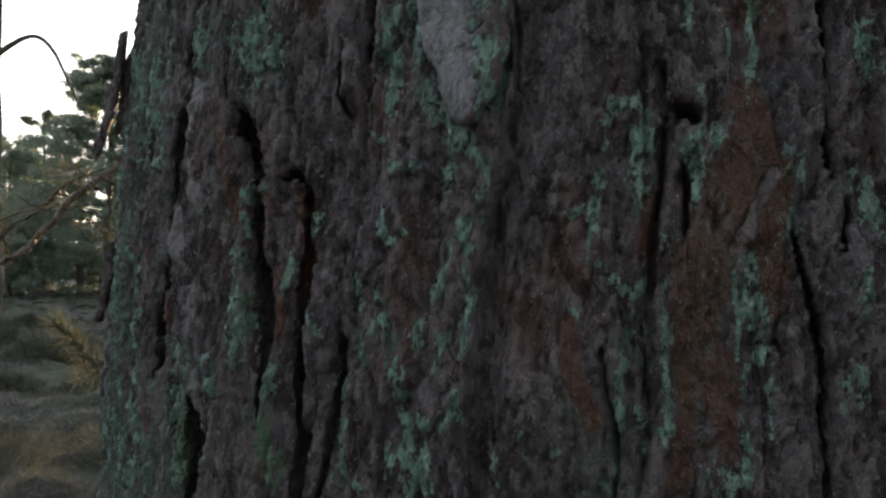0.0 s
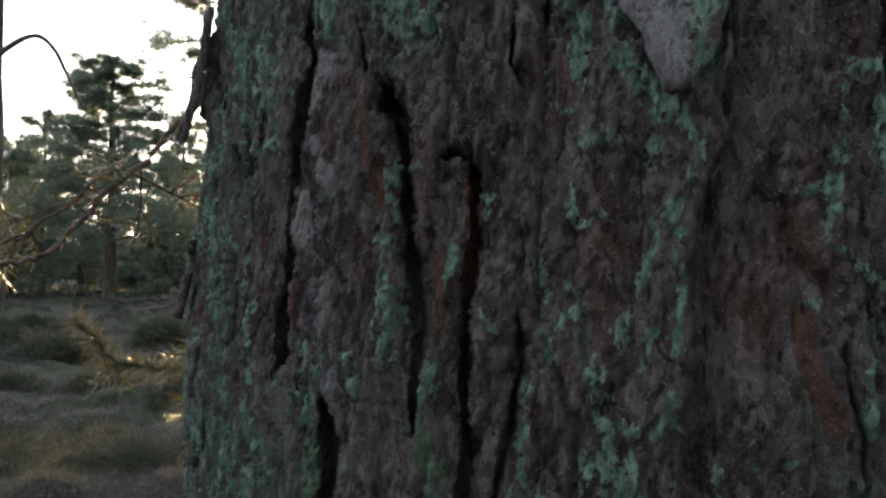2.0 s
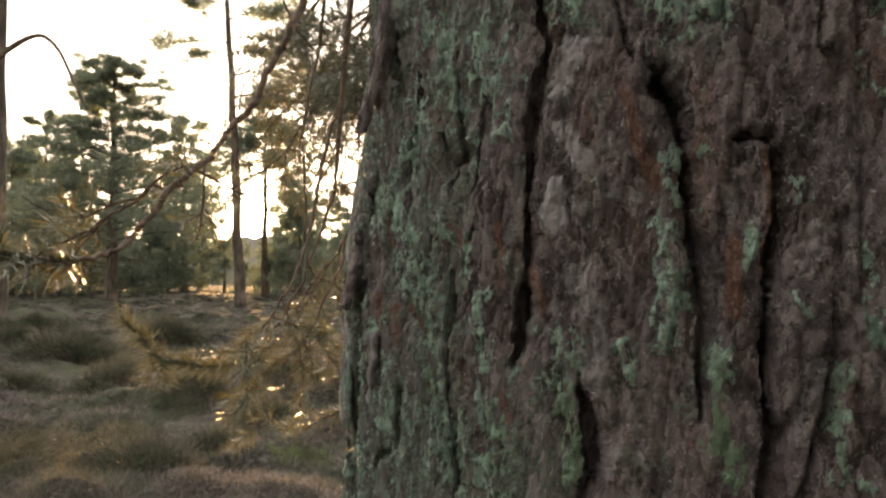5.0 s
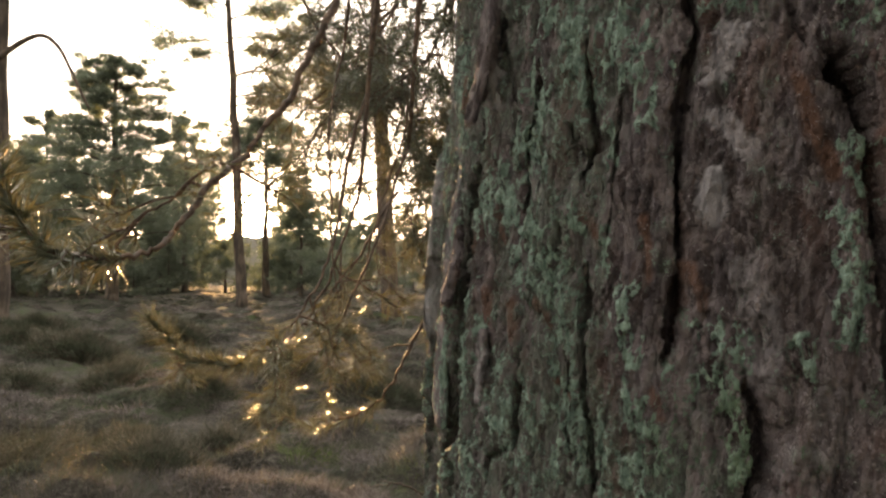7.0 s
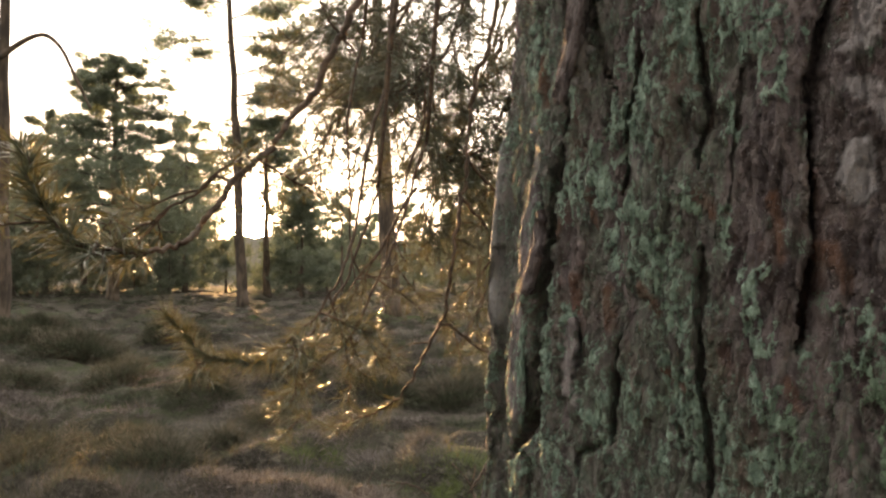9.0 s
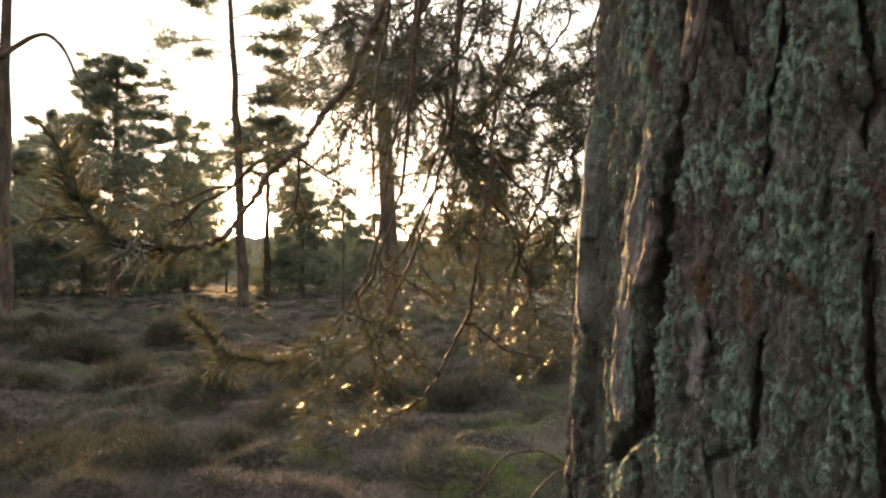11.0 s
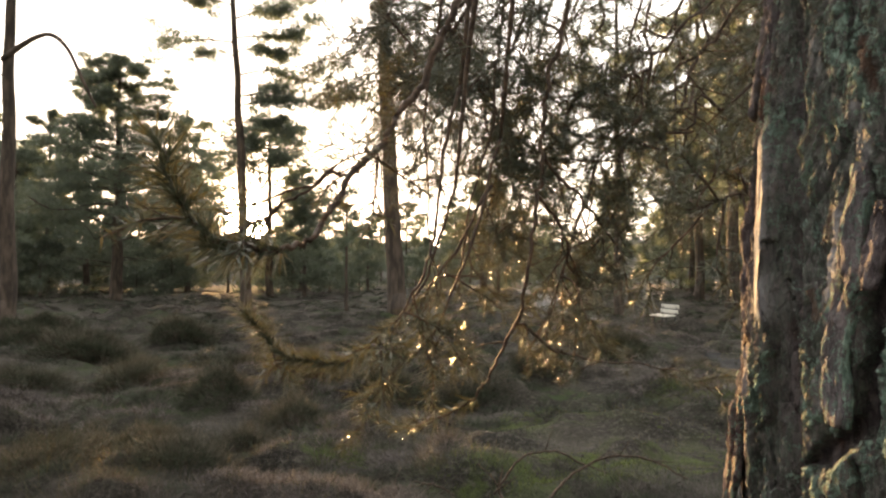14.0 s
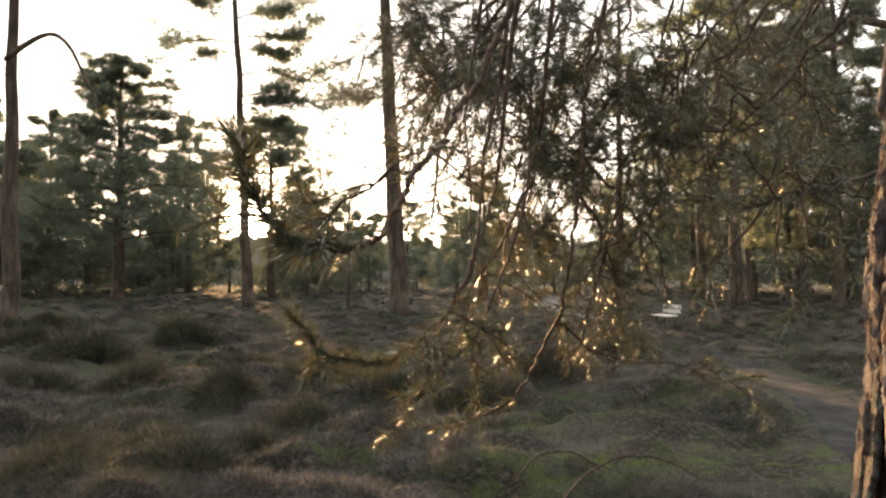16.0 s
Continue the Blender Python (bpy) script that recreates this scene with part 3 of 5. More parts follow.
lichen(0.0009, (-14.3, 0.017), (-13.5, 0.020))
lichen(0.0009, (-18.2, -0.053), (-17.9, -0.065))
lichen(0.0058, (-60.6, 0.090), (-60.7, 0.075))
lichen(0.0049, (-56.1, 0.088), (-55.0, 0.068), (-53.8, 0.061))
lichen(0.0055, (-61.8, 0.058), (-61.9, 0.045))
lichen(0.0063, (-58.8, 0.063), (-57.8, 0.048))
lichen(0.0066, (-66.2, 0.032), (-67.1, 0.018))
lichen(0.0046, (-56.4, 0.015), (-54.4, 0.009))
lichen(0.0061, (-69.7, -0.029), (-70.5, -0.053), (-70.2, -0.075), (-71.1, -0.094))
lichen(0.0043, (-63.4, -0.052), (-62.3, -0.074))
lichen(0.0026, (-59.5, -0.069), (-58.8, -0.082))
lichen(0.0035, (-55.8, -0.055), (-55.4, -0.072))
lichen(0.0095, (-68.2, -0.114), (-67.1, -0.125))
lichen(0.0029, (-55.6, -0.085), (-56.4, -0.100))
lichen(0.0046, (-63.1, -0.085), (-61.6, -0.093))
lichen(0.0014, (-54.4, -0.040), (-53.6, -0.053))
lichen(0.0035, (-61.2, -0.018), (-61.8, -0.003))
lichen(0.0035, (-59.2, -0.012), (-58.1, -0.018))
lichen(0.0043, (-63.9, 0.030), (-62.5, 0.013))
lichen(0.0040, (-66.4, -0.034), (-67.2, -0.054))
lichen(0.0026, (-51.8, 0.048), (-51.4, 0.036))
lichen(0.0035, (-53.7, -0.064), (-54.9, -0.070))
lichen(0.0067, (-78.5, -0.075), (-78.9, -0.096))
lichen(0.0075, (-73.2, 0.058), (-78.4, 0.120))
lichen(0.0026, (-51.4, 0.004), (-51.8, -0.007))
lichen(0.0032, (-49.4, -0.018), (-49.0, -0.043))
lichen(0.0014, (-49.1, -0.053), (-48.5, -0.070))
lichen(0.0017, (-46.5, -0.045), (-46.2, -0.061))
lichen(0.0026, (-47.8, 0.069), (-48.4, 0.048))
lichen(0.0017, (-44.8, -0.049), (-45.0, -0.064))
lichen(0.0066, (-68.4, 0.027), (-68.5, 0.015))
lichen(0.0043, (-64.4, 0.041), (-63.5, 0.016))
lichen(0.0052, (-70.0, -0.042), (-70.7, -0.064), (-71.5, -0.086), (-71.6, -0.103))
lichen(0.0092, (-74.9, -0.122), (-78.1, -0.131))
lichen(0.0104, (-90.8, 0.088), (-88.7, 0.066))
lichen(0.0060, (-87.0, -0.079), (-87.7, -0.104))
lichen(0.0032, (-64.4, -0.079), (-63.4, -0.083))
lichen(0.0035, (-68.0, 0.074), (-67.4, 0.062))

PALES = []


def bare(width, level, *line):
    PALES.append((width, level, [(arc(p), z) for p, z in line]))


bare(0.0072, 0.7, (-43.0, 0.074), (-43.5, 0.063))
bare(0.0040, 0.6, (-43.9, 0.050), (-42.5, 0.038), (-41.6, 0.032))
bare(0.0061, 0.75, (-43.7, 0.022), (-43.5, 0.010))
bare(0.0066, 0.35, (-41.7, -0.011), (-40.4, -0.031), (-40.6, -0.046))
bare(0.0035, 0.3, (-39.1, -0.068), (-39.2, -0.076))
bare(0.0023, 0.5, (-4.2, 0.029), (-4.7, 0.023), (-5.6, 0.011))
bare(0.0035, 0.3, (-28.5, 0.003), (-28.9, -0.009))
bare(0.0037, 0.25, (-28.5, -0.040), (-29.2, -0.061))
bare(0.0049, 0.3, (-34.4, 0.070), (-35.7, 0.066))
bare(0.0026, 0.3, (-33.1, 0.018), (-32.7, 0.010))
bare(0.0066, 0.25, (-36.9, -0.050), (-37.4, -0.068))
bare(0.0075, 0.75, (-68.3, 0.113), (-67.3, 0.094), (-67.0, 0.078))
bare(0.0060, 0.6, (-74.5, 0.029), (-75.7, 0.009))
bare(0.0072, 0.5, (-75.4, 0.061), (-73.7, 0.037))
bare(0.0067, 0.95, (-75.7, 0.007), (-76.2, -0.018), (-77.0, -0.038))
bare(0.0067, 0.5, (-77.0, -0.053), (-78.2, -0.089))
bare(0.0043, 0.95, (-66.1, -0.046), (-65.7, -0.065))
bare(0.0035, 0.6, (-66.1, -0.071), (-65.1, -0.078))
bare(0.0035, 0.4, (-60.3, 0.038), (-59.2, 0.025))
bare(0.0040, 0.3, (-59.7, 0.092), (-58.7, 0.078))
bare(0.0032, 0.4, (-65.2, -0.100), (-65.7, -0.110))
bare(0.0043, 0.6, (-68.5, 0.102), (-66.8, 0.079))
bare(0.0063, 0.5, (-82.2, 0.116), (-80.8, 0.097))
# pale patches on the sun's side, put in to brighten the sunlit edge
bare(0.0060, 0.65, (-90.5, -0.070), (-91.0, -0.150))
bare(0.0050, 0.6, (-99.0, 0.12), (-98.0, 0.06))
bare(0.0060, 0.6, (-101.0, 0.02), (-100.0, -0.10))
bare(0.0060, 0.6, (-108.0, 0.10), (-107.0, -0.12))

RUST_SHADES = []


def rust_shade(width, *line):
    RUST_SHADES.append((width, [(arc(p), z) for p, z in line]))


rust_shade(0.0043, (-5.4, 0.049), (-4.8, 0.041), (-4.4, 0.035))
rust_shade(0.0023, (-5.8, 0.025), (-5.9, 0.017))
rust_shade(0.0063, (-7.5, 0.003), (-7.5, -0.008), (-7.9, -0.016))
rust_shade(0.0052, (-7.5, -0.029), (-7.0, -0.048))
rust_shade(0.0017, (-7.4, 0.015), (-7.4, 0.007))
rust_shade(0.0023, (-10.3, 0.025), (-10.3, 0.010))
rust_shade(0.0032, (-30.8, 0.028), (-30.5, 0.009), (-30.8, -0.006))
rust_shade(0.0040, (-32.6, -0.003), (-32.6, -0.019))
rust_shade(0.0035, (-38.8, 0.053), (-38.0, 0.035), (-37.1, 0.022))
rust_shade(0.0032, (-53.6, 0.013), (-52.6, 0.006))
rust_shade(0.0035, (-58.4, -0.025), (-56.6, -0.033))
rust_shade(0.0026, (-56.2, -0.058), (-54.2, -0.065))
rust_shade(0.0020, (-48.5, 0.009), (-47.8, -0.012))
rust_shade(0.0023, (-47.2, -0.054), (-46.5, -0.065))
rust_shade(0.0032, (-45.1, -0.010), (-44.2, -0.025))
rust_shade(0.0040, (-69.5, 0.002), (-69.1, 0.005))
rust_shade(0.0046, (-66.5, -0.023), (-65.8, -0.037))
rust_shade(0.0032, (-68.7, 0.090), (-67.6, 0.083))
rust_shade(0.0023, (-65.0, 0.017), (-63.9, 0.004))
rust_shade(0.0032, (-79.6, -0.033), (-78.9, -0.044))
rust_shade(0.0040, (-74.9, 0.100), (-73.3, 0.071))
rust_shade(0.0035, (-61.9, -0.025), (-61.5, -0.042))
rust_shade(0.0060, (-92.5, 0.10), (-92.0, 0.06))
rust_shade(0.0090, (-91.0, -0.06), (-91.5, -0.18))
rust_shade(0.0100, (-100.5, 0.12), (-100.0, -0.12))
rust_shade(0.0100, (-108.0, 0.12), (-107.5, -0.14))
# reddish-brown patches that also put the right side's shade into the colour
rust_shade(0.0062, (-5.5, 0.0502), (-6.0, 0.0325), (-5.7, 0.0136))
rust_shade(0.0070, (-8.0, 0.006), (-8.2, -0.008), (-8.5, -0.0204))
rust_shade(0.0038, (-8.6, -0.0235), (-8.8, -0.042), (-9.2, -0.0615))
rust_shade(0.0032, (-6.7, -0.0232), (-6.6, -0.0416), (-6.9, -0.0609))
rust_shade(0.0045, (-4.0, 0.0325), (-4.4, 0.0105), (-4.2, -0.008))
rust_shade(0.0036, (-14.3, -0.0147), (-14.0, -0.0273), (-13.2, -0.0397))


def close_to(S, Z, line, margin):
    """The rows and columns of the bark within a margin of a drawn line."""
    s0, s1 = min(p[0] for p in line) - margin, max(p[0] for p in line) + margin
    z0, z1 = min(p[1] for p in line) - margin, max(p[1] for p in line) + margin
    return slice(*np.searchsorted(Z[:, 0], (z0, z1))), slice(*np.searchsorted(S[0], (s0, s1)))


def bark_relief(S, Z):
    """Height of the bark over the mean trunk, and the shares of lichen, bare and sunlit grey, reddish brown with shade
    in it, and grey-green bloom.
    """
    ws = S + 0.0030 * waves(S / 0.020, Z / 0.06, 21, 4, 0.6)
    wz = Z + 0.006 * waves(S / 0.016, Z / 0.03, 22, 4, 0.65)
    us, uz = ws + 0.0032 * waves(S / 0.010, Z / 0.014, 25, 3, 0.6), wz + 0.004 * waves(S / 0.010, Z / 0.014, 26, 3, 0.6)
    # scaly plates face the first stand, fibrous ridges the sun
    scaly = step(arc(-50), arc(-38), S + 0.012 * waves(S / 0.03, Z / 0.05, 27, 2))
    edge, mark = cells(ws / 0.036, wz / 0.16, 5)
    h = 0.0042 * (mark - 0.5) - 0.0022 * (1 - step(0.0, 0.07, edge))
    edge2, mark2 = cells(ws / 0.0125 + 3.1, wz / 0.042, 6)
    tilt = waves(ws / 0.02, wz / 0.05, 24, 2)
    h += (0.0030 * (mark2 - 0.5) * step(-0.5, 0.2, tilt) - 0.0007 * (1 - step(0.0, 0.10, edge2))) * (1 - 0.5 * scaly)
    edge3, mark3 = cells(us / 0.0095 + 1.7, uz / 0.0170, 9)
    h += 0.0009 * (mark3 - 0.5) * (0.35 + 0.65 * scaly) - 0.0005 * (1 - step(0.0, 0.18, edge3)) * scaly
    edge4, mark4 = cells(us / 0.0042 + 0.7, uz / 0.0066, 10)
    h += (0.0008 * (mark4 - 0.5) + 0.0004 * step(0.0, 0.3, edge4)) * (0.25 + 0.75 * scaly)
    h += 0.0008 * scaly * waves(S / 0.006, Z / 0.009, 28, 4, 0.66)
    for size, tall, count, thick, seed in ((0.042, 0.17, 3.0, 0.0016, 31), (0.015, 0.042, 3.0, 0.0013, 36), (0.007, 0.018, 2.2, 0.0007, 38)):
        layers = count * waves(ws / size, wz / tall, seed, 6, 0.62)
        part_way = layers - np.floor(layers)
        h += thick * (np.floor(layers) + step(0.86, 1.0, part_way) - 0.35 * part_way)
    net = np.abs(waves(ws / 0.012, wz / 0.055, 81, 4, 0.6))
    h -= 0.0028 * (1 - step(0.0, 0.045, net)) * step(-0.2, 0.3, waves(S / 0.03, Z / 0.08, 84, 2)) * (1 - 0.75 * scaly)
    fibre = 1 - np.abs(waves(ws / 0.0042, wz / 0.036, 43, 4, 0.6))
    h += 0.0026 * (fibre - 0.7) * (1 - 0.5 * scaly) + 0.0006 * waves(S / 0.0032, Z / 0.006, 47, 3, 0.6)
    for width, drop, line in LEDGES:
        z, s = [q[1] for q in line][::-1], [q[0] for q in line][::-1]
        d = ws + 0.0012 * waves(S / 0.006, Z / 0.008, 29, 3) - np.interp(Z, z, s)
        span = step(z[0], z[0] + 0.03, Z) * (1 - step(z[-1] - 0.03, z[-1], Z))
        h += drop * span * (0.35 * np.exp(-np.maximum(-d, 0) / 0.012) * (d < 0) - step(0.0, 0.0012, d) * (1 - step(0.3 * width, width, d)))
    ragged = np.maximum(0.80 + 0.85 * waves(S / 0.008, Z / 0.020, 51, 5, 0.66), 0.12)
    slip = np.zeros(S.shape)
    for width, depth, line in FISSURES:
        box = close_to(S, Z, line, 3.5 * width + 0.012)
        d, along = away(ws[box], Z[box], line)
        taper = 1.15 * np.clip(np.minimum(along, 1 - along) * 9, 0.3, 1)
        q = d / (width * ragged[box] * taper)
        cut = 1.1 * depth * (1 - step(0.40, 1.12, q))
        h[box] = h[box] * step(0.3, 1.0, q) - cut - 0.0018 * (1 - step(1.0, 2.4, q)) * (q > 1)
        slip[box] = np.where(cut > np.abs(slip[box]), cut, slip[box])
    # the cracks run in aslant, under the plate beside them
    slip = np.minimum(slip, 0.010) * np.interp(S, [arc(p) for p in (-90, -72, -60, -51, -48, -45, -35, -20, -2, 6)], (-0.4, -0.45, -0.6, -0.4, -0.7, -0.95, -0.8, -0.15, 0.45, 0.6))
    crust = waves(S / 0.006, Z / 0.009, 61, 4, 0.65)
    grains = waves(S / 0.0024, Z / 0.0030, 62, 3, 0.7)
    thread = 1 - 2.2 * np.abs(waves(S / 0.011, Z / 0.022, 63, 4, 0.6))
    strand = 1 - 3.0 * np.abs(waves(S / 0.0065, Z / 0.013, 64, 4, 0.62))
    broad = waves(S / 0.035, Z / 0.11, 66, 3)
    lean = 0.18 * step(arc(-44), arc(-58), S) - 0.16 * step(arc(-46), arc(-36), S) + 0.16 * step(arc(-76), arc(-80), S) - 0.40 * step(arc(-87), arc(-92), S)
    g = step(0.10, 0.60, 0.30 * crust + 0.26 * thread + 0.28 * strand + 0.26 * broad + 0.6 * lean - 0.14) * 0.5
    bloom = step(-0.15, 0.35, 0.8 * broad + 0.35 * crust + 0.3 * thread + 2.2 * lean - 0.22) * 0.8
    for width, line in LICHENS:
        box = close_to(S, Z, line, 3 * width + 0.004)
        d, along = away(S[box], Z[box], line)
        d = d / width * (1 + 0.75 * crust[box] + 0.35 * grains[box])
        core = (1 - step(0.45, 1.0, d)) * (0.30 + 0.55 * step(-0.20, 0.40, grains[box] + 0.4 * strand[box]))
        halo = (1 - step(0.9, 2.8, d)) * 0.85 * step(0.30, 0.75, strand[box] + 0.25 * crust[box])
        g[box] = np.maximum(g[box], np.maximum(core, halo))
    g *= step(-0.014, -0.007, h)
    bare_lit = np.zeros(S.shape)
    for width, level, line in PALES:
        box = close_to(S, Z, line, 2 * width + 0.006)
        d, along = away(ws[box], wz[box], line)
        m = (1 - step(0.75, 1.0, d / width * (1 + 0.45 * crust[box]))) * level
        h[box] += 0.0014 * m
        bare_lit[box] = np.maximum(bare_lit[box], m)
    # the smooth strip that catches the low sun, with sunlight added by its pale colour
    mid = np.interp(Z, [-0.055, -0.01, 0.03, 0.075], [arc(-87.0), arc(-87.8), arc(-88.8), arc(-90.2)]) + 0.0015 * wave(Z / 0.02, 0 * Z, 15)
    strip = (1 - step(0.0070, 0.0115, np.abs(S - mid - 0.002) * (1 + 0.2 * crust))) * step(-0.066, -0.040, Z + 0.010 * crust) * (1 - step(0.055, 0.085, Z + 0.012 * crust))
    beyond = step(arc(-91), arc(-94), S) * (1 - step(arc(-104), arc(-112), S))
    h = h * (1 - 0.15 * beyond) - 0.0008 * beyond
    h = h * (1 - 0.85 * strip) + strip * (0.0020 + 0.20 * (S - mid))
    h += 0.0010 * np.exp(-((S - mid) / 0.012) ** 2) - 0.0150 * np.exp(-((S - mid - 0.025) / 0.008) ** 2)
    bare_lit = np.maximum(bare_lit, strip * (0.85 + 0.4 * waves(S / 0.004, Z / 0.03, 16, 3)))
    worn_shade = np.zeros(S.shape)
    for width, line in RUST_SHADES:
        box = close_to(S, Z, line, 2 * width + 0.006)
        d, along = away(ws[box], wz[box], line)
        worn_shade[box] = np.maximum(worn_shade[box], (1 - step(0.5, 1.2, d / width * (1 + 0.4 * crust[box]))) * step(-0.6, 0.0, crust[box] + 0.15))
    h = h * (1 - 0.3 * worn_shade)
    g *= (1 - bare_lit) * (1 - 0.7 * worn_shade)
    bloom *= (1 - 0.85 * bare_lit) * (1 - 0.6 * worn_shade) * step(-0.018, -0.010, h)
    h += 0.0013 * g * (1 + 1.2 * crust + 0.6 * grains)
    return h, g, bare_lit, np.clip(worn_shade * (0.85 + 0.25 * thread), 0, 1), bloom, slip


def build_trunk(parent):
    phi = np.radians(np.concatenate([np.arange(-180, -123, 3), np.arange(-122, -62, 0.2), np.arange(-62, 13, 0.142), np.arange(13, 179.5, 3)]))
    z = np.concatenate([np.arange(-1.62, -0.225, 0.035), np.arange(-0.225, 0.265, 0.00116), np.arange(0.265, 1.2, 0.04), np.arange(1.2, 7.6, 0.25)])
    P, Z = np.meshgrid(phi, z)
    S = P * RR
    h, g, pale, worn_shade, bloom, slip = bark_relief(S, Z)
    deg = np.degrees(P)
    back = np.where(deg < 0, np.clip((-86 - deg) / 25, 0, 1.5) ** 1.4, 1.5 ** 1.4 * step(40, 178, deg))
    r = trunk_radius(Z) - (0.033 + 0.08 * np.clip(Z, 0, 0.25)) * back + h + 0.006 * waves(S / 0.12, Z / 0.3, 71, 2)
    P = P + slip / RR
    pts = np.stack([CX + 0.010 * Z + r * np.sin(P), CY - 0.020 * Z - r * np.cos(P), EYE + Z], -1)
    me = grid_mesh("trunk", pts, BARK, closed=True)
    for key, value in (("lichen", g), ("pale", pale), ("rust_shade", worn_shade), ("bloom", bloom)):
        me.attributes.new(key, "FLOAT", "POINT").data.foreach_set("value", value.ravel().astype(np.float32))
    return part("trunk", me, parent, "thick trunk of deeply cracked bark with grey-green lichen")


def bark_flake(parent, left, right, z0, z1, thick, lift, curl, seed, label, pale=0.0, rusty=0.0, green=0.0, worn_from=2.0, ragged=0.35, rows=40, cols=16):
    """A loose plate of bark that stands off the trunk: its left and right borders in degrees from bottom to top."""
    rng = random.Random(seed)
    verts, faces, marks = [], [], []
    for layer in (0, 1):
        for i in range(rows + 1):
            v = i / rows
            f = v * (len(left) - 1)
            k, u = min(int(f), len(left) - 2), f - min(int(f), len(left) - 2)
            a = left[k] + (left[k + 1] - left[k]) * u
            b = right[k] + (right[k + 1] - right[k]) * u
            zz = z0 + (z1 - z0) * v
            a += ragged * float(waves(np.array(v * 9.0), np.array(seed * 1.0), seed, 3))
            b += ragged * float(waves(np.array(v * 9.0), np.array(seed + 5.0), seed + 2, 3))
            for j in range(cols + 1):
                w = j / cols
                p = a + (b - a) * w
                rim = min(1.0, 14 * min(w, 1 - w) + 0.35) * min(1.0, 16 * min(v, 1 - v) + 0.4)
                d = lift + curl * (1 - v) ** 2 + (thick * rim if layer == 0 else 0.0)
                d += 0.0020 * float(waves(np.array(p * 1.6), np.array(zz * 90), seed + 3, 4)) * (1 if layer == 0 else 0.4)
                if layer == 0:
                    d += 0.0010 * math.floor(1.5 + 1.8 * float(waves(np.array(p * 0.45), np.array(zz * 40), seed + 9, 3)))
                verts.append(on_trunk(p, zz, d))
                c = float(waves(np.array(p * 3.0), np.array(zz * 160), seed + 4, 3))
                rim2 = 1 - min(1.0, 4 * min(w, 1 - w))
                if w + 0.15 * c > worn_from:
                    marks.append((max(0.0, 0.45 + 0.9 * c), 0.05, 0.35))
                else:
                    marks.append((max(0.0, min(1.0, green * (0.3 + rim2) + 1.4 * c * green)), max(0.0, min(1.0, pale * (1 + 0.5 * c))), rusty))
    n = (rows + 1) * (cols + 1)
    at = lambda i, j: i * (cols + 1) + j
    for i in range(rows):
        for j in range(cols):
            faces.append((at(i, j), at(i, j + 1), at(i + 1, j + 1), at(i + 1, j)))
            faces.append((n + at(i, j), n + at(i + 1, j), n + at(i + 1, j + 1), n + at(i, j + 1)))
        faces.append((at(i, 0), at(i + 1, 0), n + at(i + 1, 0), n + at(i, 0)))
        faces.append((at(i + 1, cols), at(i, cols), n + at(i, cols), n + at(i + 1, cols)))
    for j in range(cols):
        faces.append((at(0, j + 1), at(0, j), n + at(0, j), n + at(0, j + 1)))
        faces.append((at(rows, j), at(rows, j + 1), n + at(rows, j + 1), n + at(rows, j)))
    me = mesh_of("bark_flake", verts, faces, BARK)
    for c, key in enumerate(("lichen", "pale", "rust_shade")):
        me.attributes.new(key, "FLOAT", "POINT").data.foreach_set("value", np.array([m[c] for m in marks], np.float32))
    return part("bark_flake", me, parent, label)


pine_tree = thing("pine_tree", "old pine with deeply cracked lichen-covered bark and drooping boughs", "tree", (0, 0, 0))
trunk = build_trunk(pine_tree)
bark_flake(trunk, (-20.3, -21.1, -21.6, -22.6, -22.8, -23.1, -23.3), (-19.3, -18.3, -17.8, -17.6, -17.8, -17.9, -18.2), 0.045, 0.099, 0.0030, 0.003, 0.003, 3, "smooth pale grey bark scale", pale=0.62, green=0.05, worn_from=0.66, ragged=0.2)
bark_flake(trunk, (-76.4, -77.2, -76.6, -75.2, -75.0), (-73.8, -73.6, -73.2, -72.6, -72.8), -0.100, 0.035, 0.003, 0.000, 0.001, 7, "long pale bark ridge", pale=0.28, green=0.5, ragged=0.6)
bark_flake(trunk, (-66.8, -67.0, -66.6, -66.2), (-65.2, -64.9, -64.8, -65.4), -0.078, -0.040, 0.0014, 0.000, 0.001, 8, "small pale bark scale", pale=0.45, green=0.2)
bark_flake(trunk, (-68.4, -68.7, -68.4, -68.0), (-67.0, -66.4, -66.4, -66.6), 0.078, 0.125, 0.003, 0.001, 0.003, 9, "small reddish bark scale", pale=0.5, rusty=0.4)
bark_flake(trunk, (-66.2, -67.0, -67.4, -67.2), (-65.4, -65.4, -65.2, -65.6), 0.062, 0.135, 0.003, 0.006, 0.008, 11, "dark splinter of bark standing off the trunk")
bark_flake(trunk, (-72.0, -72.4, -72.2, -71.6), (-70.6, -70.2, -70.2, -70.4), -0.030, 0.014, 0.003, 0.003, 0.004, 12, "dark splinter of bark standing off the trunk")
bark_flake(trunk, (-94.8, -95.4, -95.0, -94.0), (-92.8, -92.4, -92.0, -92.4), -0.175, -0.085, 0.004, -0.001, 0.004, 13, "dark splinter of bark standing off the trunk", green=0.35, ragged=0.8)
bark_flake(trunk, (-99.0, -99.0, -98.2, -96.0), (-95.5, -95.0, -94.6, -94.8), -0.240, -0.108, 0.004, 0.003, 0.005, 14, "dark splinter of bark standing off the trunk", green=0.3, ragged=0.9)
bark_flake(trunk, (-100.0, -100.5, -100.2, -99.4), (-97.6, -97.0, -96.8, -97.2), 0.085, 0.20, 0.004, 0.001, 0.003, 15, "reddish bark plate at the trunk's edge", rusty=0.3, pale=0.4, ragged=0.7)



